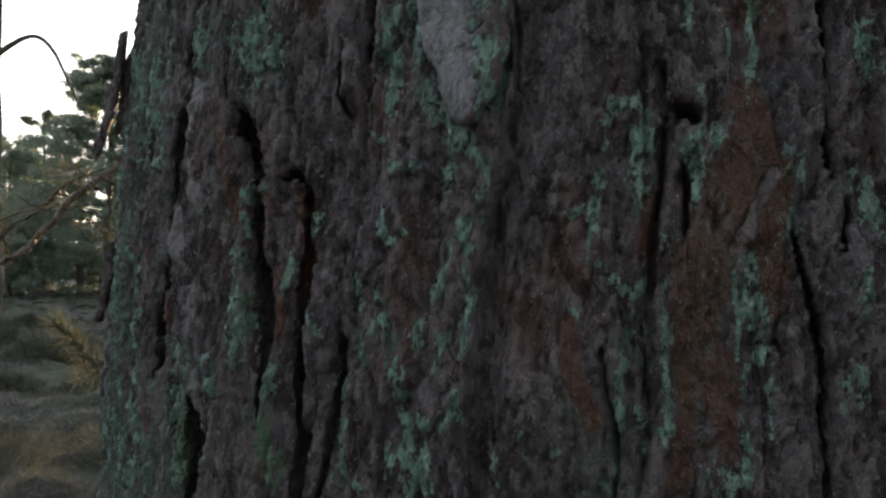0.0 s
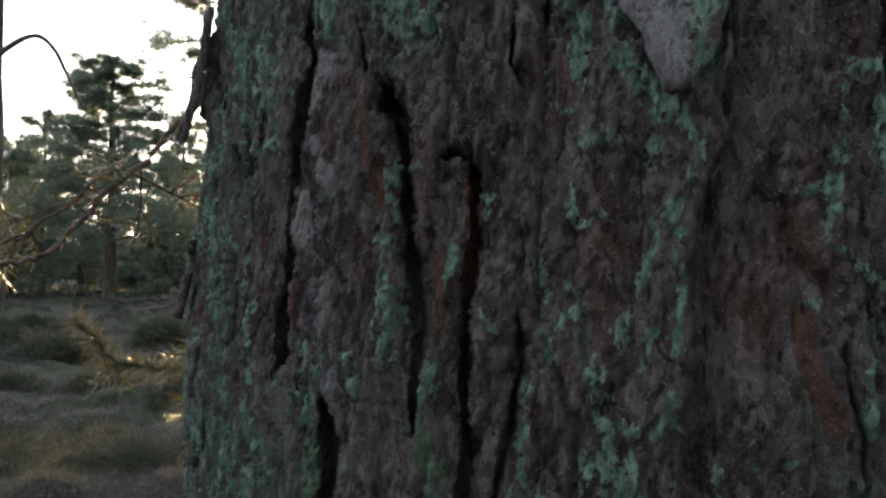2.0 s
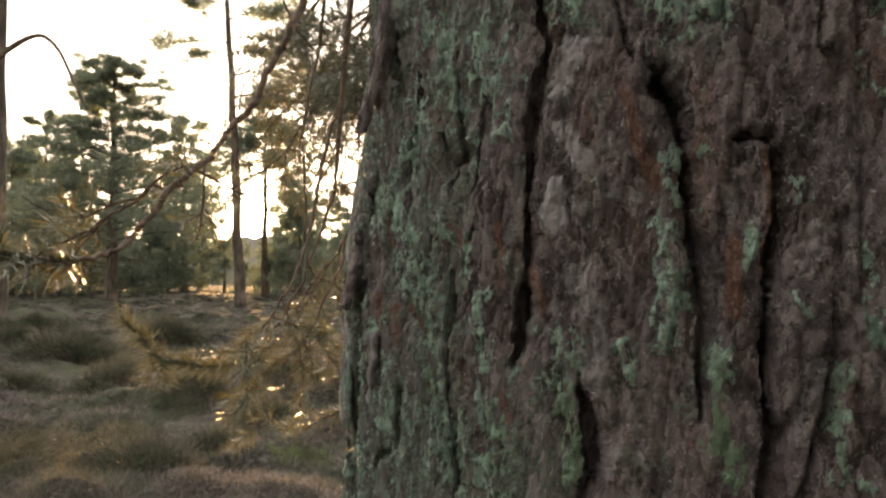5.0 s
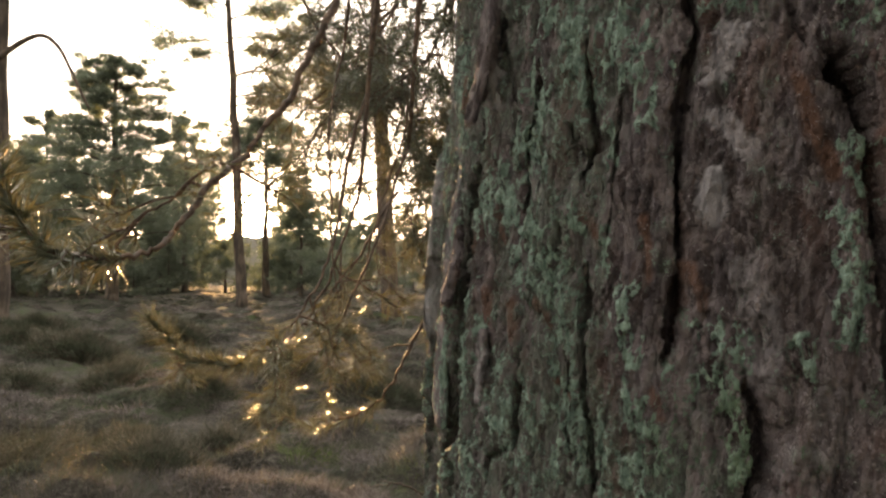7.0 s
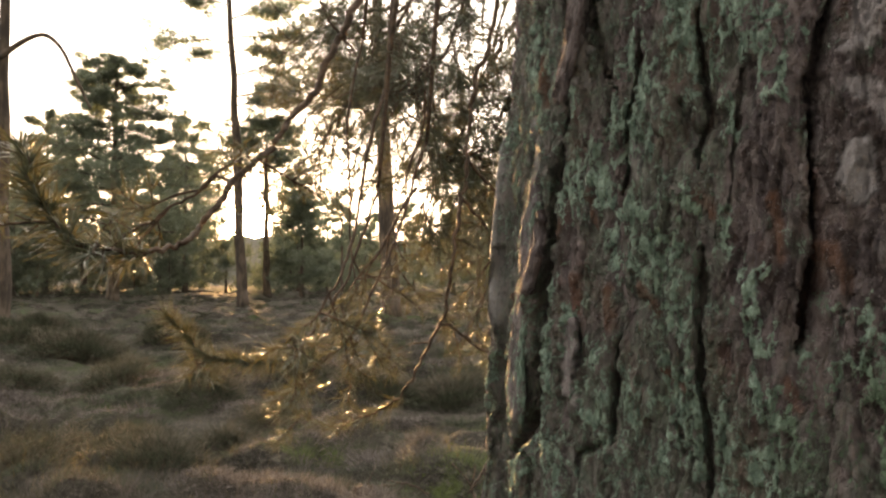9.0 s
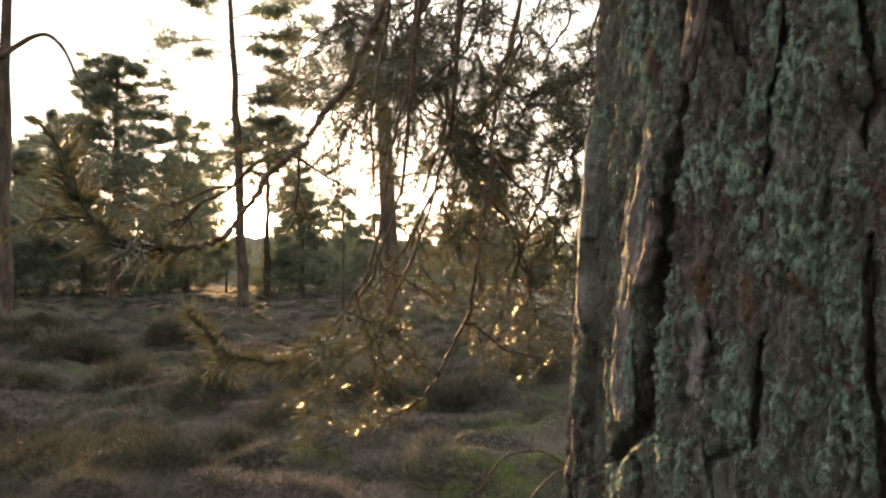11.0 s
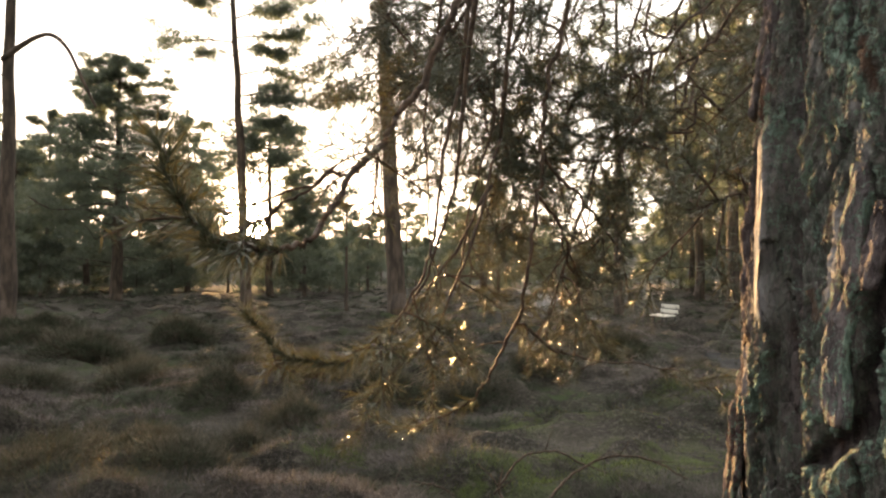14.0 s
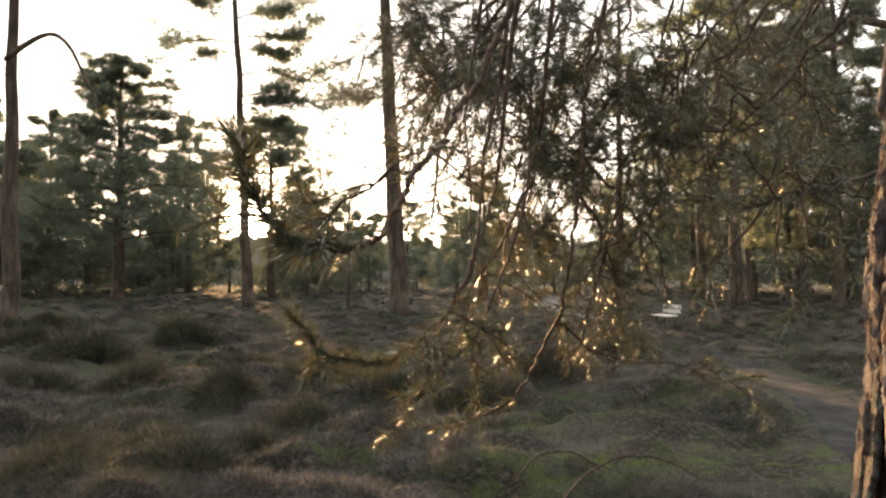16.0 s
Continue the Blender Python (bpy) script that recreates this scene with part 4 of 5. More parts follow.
def needle_spray(stuff, line, rng, length, width, per_metre, start=0.0, spread=1.15):
    """Needles all round a twig, leaning towards its tip."""
    for i in range(len(line) - 1):
        a, b = line[i], line[i + 1]
        if i / (len(line) - 1) < start:
            continue
        way = b - a
        n = way.length * per_metre
        for _ in range(int(n) + (rng.random() < n % 1)):
            w = way.normalized() + any_way(rng) * spread
            w = w.normalized() * length * rnd(rng, 0.6, 1.15)
            w.z -= 0.05 * length
            stuff.blade(a + way * rng.random(), w, width * rnd(rng, 0.7, 1.2), rng)


def droop(start, way, length, sag, rng, n=9):
    """A thin twig that bends down under its weight."""
    p, d, out = Vector(start), Vector(way).normalized(), [Vector(start)]
    for _ in range(n):
        d = (d + Vector((rnd(rng, -0.2, 0.2), rnd(rng, -0.2, 0.2), -sag * 0.07 + rnd(rng, -0.1, 0.1)))).normalized()
        p = p + d * length / n
        out.append(p.copy())
    return out


def bough(line, r0, r1, seed, twigs, twig_len, sag, parent=None, needles_from=0.55, dense=620, steps=8, tip=True, tip_dense=1.3, tip_from=0.7, tip_len=0.050, tip_spread=0.8, needle=0.046, first=0.15, hung=True, sparse=0.10, label=""):
    """A bough with side twigs and sprays of needles."""
    rng = random.Random(seed)
    main = smooth_line(line, steps)
    bend = 0.05 if seed > 205 and r0 > 0.0044 and hung else 0.006
    main = [p + any_way(rng) * r0 * 0.5 + bend * Vector((float(wave(np.array(i * 0.31), np.array(seed * 1.7), 1)), float(wave(np.array(i * 0.31), np.array(seed * 1.7), 2)), float(wave(np.array(i * 0.31), np.array(seed * 1.7), 3)))) for i, p in enumerate(main)]
    if hung:
        # the part of the bough that comes down from the trunk
        a = main[0]
        high = max(a.z + 0.9, 2.9)
        stem = Vector((CX, CY + 0.2, high))
        limb = Stuff()
        limb.tube(smooth_line([a, a.lerp(stem, 0.12) + Vector((0, 0, 0.30)), a.lerp(stem, 0.5) + Vector((0, 0, 0.32)), stem], 6), r0, max(0.014, r0 * 2.2), 7)
        part("branch", limb.mesh("branch", TWIG), parent or pine_tree)
    wood, green = Stuff(), Stuff()
    wood.tube(main, r0, r1, 7)
    for k in range(twigs):
        f = first + (1 - first) * (k + rng.random()) / max(twigs, 1)
        i = min(int(f * (len(main) - 1)), len(main) - 2)
        ahead = (main[i + 1] - main[i]).normalized()
        way = (ahead * 0.45 + any_way(rng) * 0.85 + Vector((0, 0, -0.2))).normalized()
        t = droop(main[i], way, twig_len * rnd(rng, 0.5, 1.25), sag, rng)
        wood.tube(t, 0.0026, 0.0010, 4)
        if rng.random() < sparse:
            continue
        needle_spray(green, t, rng, needle, 0.0012, dense, needles_from)
        for _ in range(5):
            q = t[rng.randrange(2, len(t) - 1)]
            t2 = droop(q, (any_way(rng) + way * 0.8), twig_len * rnd(rng, 0.2, 0.45), sag * 0.5, rng, 5)
            wood.tube(t2, 0.0013, 0.0007, 3)
            needle_spray(green, t2, rng, needle, 0.0012, dense * 0.9, 0.4)
    if tip:
        needle_spray(green, main, rng, tip_len, 0.0014, 560 * tip_dense, tip_from, tip_spread)
    ob = part("bough", wood.mesh("bough", TWIG), parent or pine_tree, label)
    if green.v:
        part("needles", green.mesh("needles", NEEDLES, False), ob, "dark green needles, gold where the sun shines through")
    return ob


# ---- boughs of the near pine ----
bough(((-0.341, 1.187, 1.962), (-0.386, 1.142, 1.809), (-0.407, 1.124, 1.751), (-0.440, 1.116, 1.673), (-0.484, 1.079, 1.599), (-0.523, 1.031, 1.533), (-0.549, 0.982, 1.485), (-0.562, 0.953, 1.449), (-0.589, 0.904, 1.425), (-0.628, 0.874, 1.424), (-0.660, 0.854, 1.433), (-0.683, 0.848, 1.457), (-0.703, 0.841, 1.502), (-0.716, 0.835, 1.545)), 0.0064, 0.0016, 201, 4, 0.10, 0.4, tip_dense=4.2, tip_from=0.62, tip_len=0.052, tip_spread=1.0, needle=0.028, label="drooping bough with an upturned needled tip")
bough(((-0.523, 1.031, 1.533), (-0.566, 1.031, 1.528), (-0.604, 1.032, 1.502), (-0.645, 1.032, 1.471), (-0.672, 1.033, 1.467)), 0.0026, 0.0012, 202, 4, 0.10, 0.6, hung=False)
bough(((-0.382, 1.536, 1.571), (-0.418, 1.510, 1.454), (-0.458, 1.493, 1.353), (-0.508, 1.495, 1.281), (-0.575, 1.497, 1.233), (-0.641, 1.487, 1.215), (-0.705, 1.466, 1.234), (-0.752, 1.455, 1.270), (-0.788, 1.444, 1.320)), 0.0032, 0.0014, 203, 4, 0.09, 0.5, tip_dense=4.5, tip_from=0.40, tip_len=0.050, tip_spread=1.1, label="low twig with a needled tip like a brush")
bough(((-0.099, 1.709, 2.103), (-0.141, 1.675, 1.933), (-0.174, 1.639, 1.808), (-0.186, 1.631, 1.743), (-0.197, 1.604, 1.640), (-0.208, 1.587, 1.541), (-0.226, 1.570, 1.433), (-0.252, 1.595, 1.290), (-0.300, 1.597, 1.206), (-0.330, 1.599, 1.144), (-0.389, 1.621, 1.097), (-0.473, 1.672, 1.050), (-0.543, 1.722, 1.052), (-0.586, 1.722, 1.069)), 0.0058, 0.0016, 204, 6, 0.10, 0.7, label="long hanging twig that curls up at its end")
bough(((-0.252, 1.595, 1.290), (-0.214, 1.645, 1.268), (-0.143, 1.747, 1.214), (0.033, 1.999, 1.156), (0.170, 2.100, 1.135), (0.303, 2.152, 1.084), (0.434, 2.151, 1.097)), 0.0036, 0.0016, 205, 6, 0.13, 0.7, hung=False)
bough(((1.116, 2.663, 2.310), (1.034, 2.814, 2.286), (0.771, 2.864, 2.286), (0.637, 2.866, 2.224), (0.381, 2.772, 2.022), (0.097, 2.578, 1.836), (-0.156, 2.482, 1.723)), 0.016, 0.004, 206, 22, 0.34, 0.8, label="thick dark bough")
bough(((0.770, 2.944, 2.924), (0.725, 2.908, 2.488), (0.682, 2.863, 2.313), (0.453, 2.674, 1.978), (0.265, 2.481, 1.742)), 0.013, 0.004, 207, 12, 0.34, 0.8)
bough(((0.149, 2.257, 2.503), (0.003, 2.165, 2.235), (-0.157, 2.025, 1.926), (-0.233, 1.931, 1.722), (-0.326, 1.887, 1.541)), 0.006, 0.002, 208, 24, 0.26, 0.9)
bough(((-0.308, 2.060, 2.418), (-0.378, 1.969, 2.125), (-0.395, 1.924, 1.958), (-0.412, 1.878, 1.828)), 0.006, 0.002, 209, 34, 0.26, 0.9)
bough(((-0.154, 1.863, 2.316), (-0.233, 1.821, 2.039), (-0.295, 1.775, 1.913), (-0.349, 1.778, 1.818)), 0.006, 0.002, 210, 34, 0.26, 0.9)
bough(((0.198, 1.964, 2.276), (0.133, 1.873, 2.000), (0.071, 1.780, 1.777), (0.002, 1.735, 1.608), (-0.051, 1.689, 1.474)), 0.005, 0.0016, 211, 11, 0.24, 0.6)
bough(((0.311, 1.335, 1.587), (0.146, 1.237, 1.535), (0.048, 1.187, 1.516), (-0.044, 1.138, 1.490)), 0.004, 0.0014, 212, 14, 0.16, 0.4, label="twig with sunlit golden needles")
bough(((-0.465, 2.255, 2.555), (-0.534, 2.214, 2.289), (-0.600, 2.169, 2.118), (-0.667, 2.169, 2.134)), 0.006, 0.002, 213, 26, 0.26, 0.8)
bough(((0.878, 2.456, 2.546), (0.763, 2.465, 2.240), (0.600, 2.374, 1.948), (0.454, 2.379, 1.801), (0.307, 2.286, 1.573)), 0.008, 0.002, 214, 15, 0.32, 0.8)
bough(((-0.037, 1.784, 1.642), (-0.103, 1.739, 1.477), (-0.153, 1.693, 1.347), (-0.179, 1.696, 1.245)), 0.005, 0.0016, 215, 8, 0.2, 0.8, hung=False)
bough(((-0.306, 1.586, 1.577), (-0.370, 1.539, 1.467), (-0.429, 1.512, 1.375), (-0.475, 1.494, 1.308)), 0.004, 0.0014, 216, 4, 0.14, 0.8, dense=450, hung=False)
bough(((0.490, 2.063, 2.322), (0.356, 2.021, 2.051), (0.244, 1.976, 1.882), (0.091, 1.930, 1.752), (-0.039, 1.883, 1.656)), 0.006, 0.002, 217, 12, 0.28, 0.8)
bough(((0.080, 2.655, 2.559), (-0.042, 2.566, 2.235), (-0.110, 2.522, 2.023), (-0.156, 2.481, 1.742), (-0.213, 2.488, 1.513)), 0.006, 0.002, 218, 14, 0.28, 0.8)
bough(((-0.097, 2.357, 2.498), (-0.237, 2.265, 2.240), (-0.328, 2.221, 2.066), (-0.466, 2.174, 1.950), (-0.600, 2.176, 1.900)), 0.006, 0.002, 219, 20, 0.22, 0.8, dense=700)
bough(((0.265, 2.456, 2.546), (0.142, 2.364, 2.278), (0.050, 2.370, 2.095), (-0.096, 2.275, 1.941), (-0.237, 2.278, 1.836)), 0.006, 0.002, 220, 15, 0.28, 0.8, dense=700)
bough(((0.728, 2.256, 2.520), (0.641, 2.263, 2.310), (0.539, 2.171, 2.067), (0.572, 2.177, 1.867), (0.606, 2.182, 1.699)), 0.007, 0.002, 221, 26, 0.32, 0.8, dense=800)
bough(((-0.301, 2.553, 2.633), (-0.405, 2.462, 2.354), (-0.481, 2.467, 2.201), (-0.558, 2.470, 2.106), (-0.653, 2.471, 2.067)), 0.006, 0.002, 222, 26, 0.28, 0.8, dense=700)
bough(((0.405, 2.158, 2.469), (0.266, 2.067, 2.195), (0.155, 2.071, 2.067), (0.043, 2.074, 1.972), (-0.053, 2.075, 1.924)), 0.006, 0.002, 223, 16, 0.28, 0.8, dense=700)
bough(((-0.373, 1.571, 1.795), (-0.410, 1.527, 1.608), (-0.427, 1.462, 1.466), (-0.459, 1.425, 1.368), (-0.516, 1.387, 1.286), (-0.575, 1.368, 1.247)), 0.0042, 0.0016, 224, 5, 0.12, 0.6, dense=640, needles_from=0.3, first=0.62, label="twig with a dense cluster of dark needles")
bough(((-0.285, 1.625, 1.684), (-0.341, 1.531, 1.493), (-0.388, 1.485, 1.355), (-0.433, 1.468, 1.268), (-0.487, 1.449, 1.227)), 0.0036, 0.0014, 225, 5, 0.13, 0.6, dense=640, needles_from=0.3, first=0.62)
bough(((-0.421, 1.568, 1.902), (-0.445, 1.525, 1.666), (-0.439, 1.501, 1.491), (-0.422, 1.485, 1.355)), 0.0030, 0.0014, 226, 2, 0.10, 0.8, tip=False, first=0.8)
bough(((-0.271, 1.766, 1.969), (-0.306, 1.675, 1.693), (-0.353, 1.630, 1.524), (-0.350, 1.584, 1.376)), 0.0030, 0.0014, 227, 2, 0.10, 0.8, tip=False, first=0.8)
bough(((0.187, 2.057, 2.261), (0.126, 1.966, 1.976), (0.054, 1.872, 1.773), (-0.001, 1.827, 1.623), (-0.054, 1.782, 1.468)), 0.0045, 0.0016, 228, 9, 0.16, 0.6, dense=760, needles_from=0.35, first=0.3, label="hanging twig with clustered needles")
bough(((-0.084, 2.057, 2.261), (-0.116, 1.966, 1.976), (-0.132, 1.922, 1.784), (-0.176, 1.877, 1.615), (-0.225, 1.832, 1.470)), 0.0045, 0.0016, 229, 14, 0.16, 0.6, dense=760, needles_from=0.35, first=0.3, label="hanging twig with clustered needles")
bough(((0.369, 2.156, 2.304), (0.291, 2.066, 1.974), (0.225, 1.973, 1.749), (0.170, 1.928, 1.577)), 0.0045, 0.0016, 230, 12, 0.15, 0.6, dense=760, needles_from=0.35, first=0.4, label="hanging twig with clustered needles")
bough(((0.470, 1.963, 2.306), (0.312, 1.918, 2.135), (0.190, 1.873, 2.000), (0.069, 1.855, 1.908), (-0.038, 1.827, 1.858), (-0.122, 1.829, 1.802)), 0.0050, 0.0018, 231, 16, 0.20, 0.5, dense=700, first=0.1, label="bough with radiating twigs")
bough(((-0.341, 1.866, 2.201), (-0.384, 1.873, 2.000), (-0.355, 1.877, 1.871), (-0.312, 1.880, 1.756), (-0.283, 1.881, 1.720), (-0.191, 1.832, 1.697), (-0.159, 1.783, 1.655)), 0.0045, 0.0016, 232, 20, 0.18, 0.6, dense=700, first=0.1)
bough(((-0.620, 1.964, 2.276), (-0.559, 1.970, 2.094), (-0.484, 1.973, 1.988), (-0.499, 1.927, 1.855), (-0.558, 1.930, 1.766), (-0.631, 1.933, 1.678)), 0.0040, 0.0016, 233, 12, 0.18, 0.6, dense=700, first=0.1)
bough(((-0.197, 1.604, 1.640), (-0.127, 1.636, 1.583), (-0.064, 1.687, 1.525), (-0.007, 1.709, 1.462), (0.012, 1.711, 1.411)), 0.0042, 0.0016, 234, 10, 0.12, 0.7, dense=560, hung=False, first=0.1, label="hanging twig with sunlit golden needles")
bough(((-0.208, 1.586, 1.565), (-0.152, 1.638, 1.496), (-0.122, 1.691, 1.423), (-0.098, 1.713, 1.346), (-0.104, 1.716, 1.256)), 0.0042, 0.0016, 235, 10, 0.11, 0.7, dense=560, hung=False, first=0.1, label="hanging twig with sunlit golden needles")
bough(((0.477, 1.767, 2.183), (0.396, 1.773, 1.994), (0.301, 1.778, 1.831), (0.193, 1.781, 1.736), (0.085, 1.782, 1.696), (0.003, 1.783, 1.669)), 0.0055, 0.0018, 236, 12, 0.22, 0.6, dense=700, first=0.1)

# ---- trees of the heath ----
def tuft(green, p, rng, size, blades, up=0.25):
    for _ in range(blades):
        w = any_way(rng)
        w.z = abs(w.z) * 0.8 + up * 0.4 if rng.random() < 0.75 else w.z
        green.blade(p + any_way(rng) * size * 0.3, w.normalized() * size * rnd(rng, 0.5, 1.2), size * rnd(rng, 0.045, 0.085), rng)


def heath_pine(name, label, height, r, crown_from, reach, limbs, seed, lean=(0, 0), dead=0, tufts=26, blades=9, size=0.26, top=0.25, loose=0.36, flat=0.42, limb_list=()):
    """A pine: tapered trunk, limbs, and a crown of many clumps of needles on their ends."""
    rng = random.Random(seed)
    root = thing(name, label, "tree", group="pines of the heath")
    n = 14
    way = [Vector((lean[0] * (i / n) ** 1.3 + 0.12 * r * rnd(rng, -2, 2), lean[1] * (i / n) + 0.12 * r * rnd(rng, -2, 2), height * i / n - (0.25 if i == 0 else 0))) for i in range(n + 1)]
    wood = Stuff()
    wood.tube(smooth_line(way, 3), r * 1.12, r * 0.22, 12)
    flare = [way[0], way[0] + Vector((0, 0, 0.45)), way[0] + Vector((0, 0, 0.9))]
    wood.tube(flare, r * 1.45, r * 0.9, 12)
    part("trunk", wood.mesh("trunk", FAR_BARK), root)
    green = Stuff()

    def along(h):
        f = h / height * n
        i = min(int(f), n - 1)
        return way[i].lerp(way[i + 1], f - i)

    todo = list(limb_list)
    for k in range(limbs):
        f = (k + rng.random()) / limbs
        h = crown_from + (height - crown_from) * f
        a = k * 2.4 + rnd(rng, -0.5, 0.5)
        todo.append((h, a, reach * (1 - (1 - top) * f ** 1.4) * rnd(rng, 0.65, 1.15), rnd(rng, -0.05, 0.35) - 0.12 * (1 - f), 1.0))
    for h, a, ln, rise, leafy in todo:
        ln = max(ln, 0.35)
        base = along(h)
        d = Vector((math.cos(a), math.sin(a), rise))
        pts = [base, base + d * ln * 0.4 + Vector((0, 0, 0.05 * ln)), base + d * ln * 0.75 + Vector((0, 0, rnd(rng, -0.12, 0.05) * ln)), base + d * ln + Vector((0, 0, rnd(rng, -0.1, 0.12) * ln))]
        line = smooth_line(pts, 4)
        limb = Stuff()
        limb.tube(line[::2] + [line[-1]], r * 0.22 * (0.5 + 0.5 * ln / max(reach, 0.1)), r * 0.05, 4)
        for _ in range(4):
            i = rng.randrange(len(line) // 3, len(line))
            e = line[i] + (d.normalized() * 0.5 + any_way(rng)) * ln * 0.28
            limb.tube([line[i], line[i].lerp(e, 0.5) + any_way(rng) * 0.05, e], r * 0.06, r * 0.03, 3)
            if leafy > 0:
                for _ in range(int(tufts * 0.2 * leafy)):
                    v = any_way(rng)
                    tuft(green, e + Vector((v.x, v.y, v.z * flat)) * ln * 0.24 * rnd(rng, 0.2, 1), rng, size, blades)
        part("branch", limb.mesh("branch", FAR_BARK), root)
        if leafy > 0:
            for _ in range(int(tufts * leafy)):
                i = rng.randrange(len(line) // 3, len(line))
                v = any_way(rng)
                tuft(green, line[i] + Vector((v.x, v.y, v.z * flat)) * max(0.4, ln * loose) * rnd(rng, 0.15, 1), rng, size, blades)
    for k in range(dead):
        h = rnd(rng, 0.25, 0.95) * crown_from
        a = rng.random() * 6.28
        ln = reach * rnd(rng, 0.25, 0.6)
        base = along(h)
        d = Vector((math.cos(a), math.sin(a), rnd(rng, -0.25, 0.2)))
        stub = Stuff()
        stub.tube(smooth_line([base, base + d * ln * 0.5 + any_way(rng) * 0.1 * ln, base + d * ln + any_way(rng) * 0.2 * ln], 4), r * 0.1, r * 0.03, 4)
        part("dead_branch", stub.mesh("dead_branch", FAR_BARK), root)
    if green.v:
        part("crown", green.mesh("crown", HAZED_NEEDLES, False), root, "green needle clumps with gaps, haze in their paler colour")
    return root


def plant(tree, x, y, turn=0.0, scale=1.0):
    tree.matrix_basis = pose(x, y, float(ground_height(x, y)), 0, 0, turn) @ Matrix.Scale(scale, 4)
    return tree


edge_pine = plant(heath_pine("pine_tree", "tall bare pine trunk with one long arching dead branch", 15, 0.19, 9.5, 2.2, 14, 101, dead=3, tufts=40), -11.5, 18.1)
arch = Stuff()
arch.tube([p - edge_pine.location for p in smooth_line(((-11.636, 18.029, 6.813), (-11.459, 17.927, 6.884), (-11.100, 17.919, 7.142), (-10.670, 17.912, 7.371), (-10.311, 17.911, 7.386), (-9.952, 17.922, 7.056), (-9.665, 17.940, 6.482), (-9.378, 17.959, 5.879), (-9.220, 17.969, 5.564)), 5)], 0.085, 0.028, 6)
part("dead_branch", arch.mesh("dead_branch", FAR_BARK), edge_pine, "long arching dead branch")
plant(heath_pine("pine_tree", "broad pine with a dense dark layered crown", 11.6, 0.27, 2.9, 4.2, 60, 102, dead=10, tufts=120, size=0.24, top=0.28, loose=0.34, flat=0.34), -16.05, 34.1)
plant(heath_pine("pine_tree", "tall slender pine with sparse foliage pads high up", 19, 0.21, 12.8, 2.6, 9, 103, lean=(-1.0, 0), dead=14, tufts=110, size=0.21, loose=0.25, flat=0.6,
                 limb_list=((8.7, 0.15, 4.3, 0.05, 4.4), (8.3, -0.1, 2.4, 0.1, 2.7), (9.6, 0.0, 3.4, 0.05, 3.1), (10.6, 0.2, 2.0, 0.1, 2.5), (11.2, 0.3, 2.6, 0.05, 2.7), (12.0, -0.2, 2.6, 0.1, 2.7), (11.0, 3.0, 3.4, 0.02, 2.0), (10.4, 3.4, 1.6, 0.1, 0.8), (12.6, 2.9, 2.0, 0.2, 1.7), (7.6, 0.2, 1.5, 0.1, 1.5))), -8.63, 29.6)
plant(heath_pine("pine_tree", "bushy pine in front of the low sun", 9.6, 0.20, 7.2, 3.0, 28, 104, tufts=72, size=0.25, dead=4, top=0.55, loose=0.50, flat=0.42,
                 limb_list=((7.6, 3.2, 3.3, 0.06, 0.8), (7.2, 2.8, 3.0, 0.08, 0.6), (8.7, 3.0, 2.0, 0.05, 1.0), (8.3, 2.6, 2.0, 0.1, 0.9), (8.2, 3.6, 2.0, 0.1, 0.9), (6.4, 0.1, 2.4, 0.1, 1.2), (6.2, -0.6, 2.4, 0.1, 1.2), (5.6, 0.1, 2.8, 0.1, 1.6), (5.2, -0.4, 2.8, 0.1, 1.5), (4.6, 0.1, 3.2, 0.0, 0.8))), -10.2, 40.0)
plant(heath_pine("pine_tree", "straight thick-trunked pine with broken stubs", 17, 0.25, 10.5, 2.6, 14, 105, lean=(-0.9, 0), dead=9, tufts=50), -1.8, 20.9)
plant(heath_pine("pine_tree", "thin young pine with few twigs", 4.2, 0.06, 1.8, 0.8, 9, 106, dead=5, tufts=14), -3.75, 24.6)
plant(heath_pine("pine_tree", "slim pine beside the far path", 6.4, 0.13, 2.0, 1.7, 18, 107, dead=4, tufts=44, size=0.3), 1.56, 35.5)
plant(heath_pine("pine_tree", "dark pine at the edge of the wood", 17, 0.20, 5.0, 3.4, 26, 108, dead=7, tufts=76, size=0.32), 11.9, 34.1)
dark_pine = plant(heath_pine("pine_tree", "dark pine behind the bench", 15, 0.23, 4.8, 3.4, 28, 109, dead=7, tufts=76, size=0.32), 11.1, 28.2)
plant(heath_pine("pine_tree", "leafy pine beyond the hanging boughs", 13, 0.17, 4.6, 2.8, 18, 110, dead=9, tufts=32, size=0.28), 6.0, 26.1)
bushy = plant(heath_pine("pine_tree", "bushy dark pine far across the heath", 8.8, 0.17, 1.6, 2.7, 32, 111, tufts=56, size=0.32, blades=8, top=0.4), -21.5, 42.0)
tall = plant(heath_pine("pine_tree", "tall dark pine far across the heath", 11.5, 0.18, 3.4, 2.8, 32, 112, dead=5, tufts=56, size=0.32, blades=8, top=0.4), -17.3, 47.0)
young = plant(heath_pine("young_pine", "dense young pine leafy to the ground", 4.6, 0.09, 0.3, 1.9, 24, 113, tufts=26, size=0.34, blades=7, top=0.2), -19.0, 47.0)
far_pine = plant(heath_pine("pine_tree", "distant pine of the wood's edge", 10.5, 0.17, 2.2, 2.9, 20, 114, tufts=24, size=0.60, blades=6, top=0.4), -20.5, 60.0)
rng = random.Random(77)
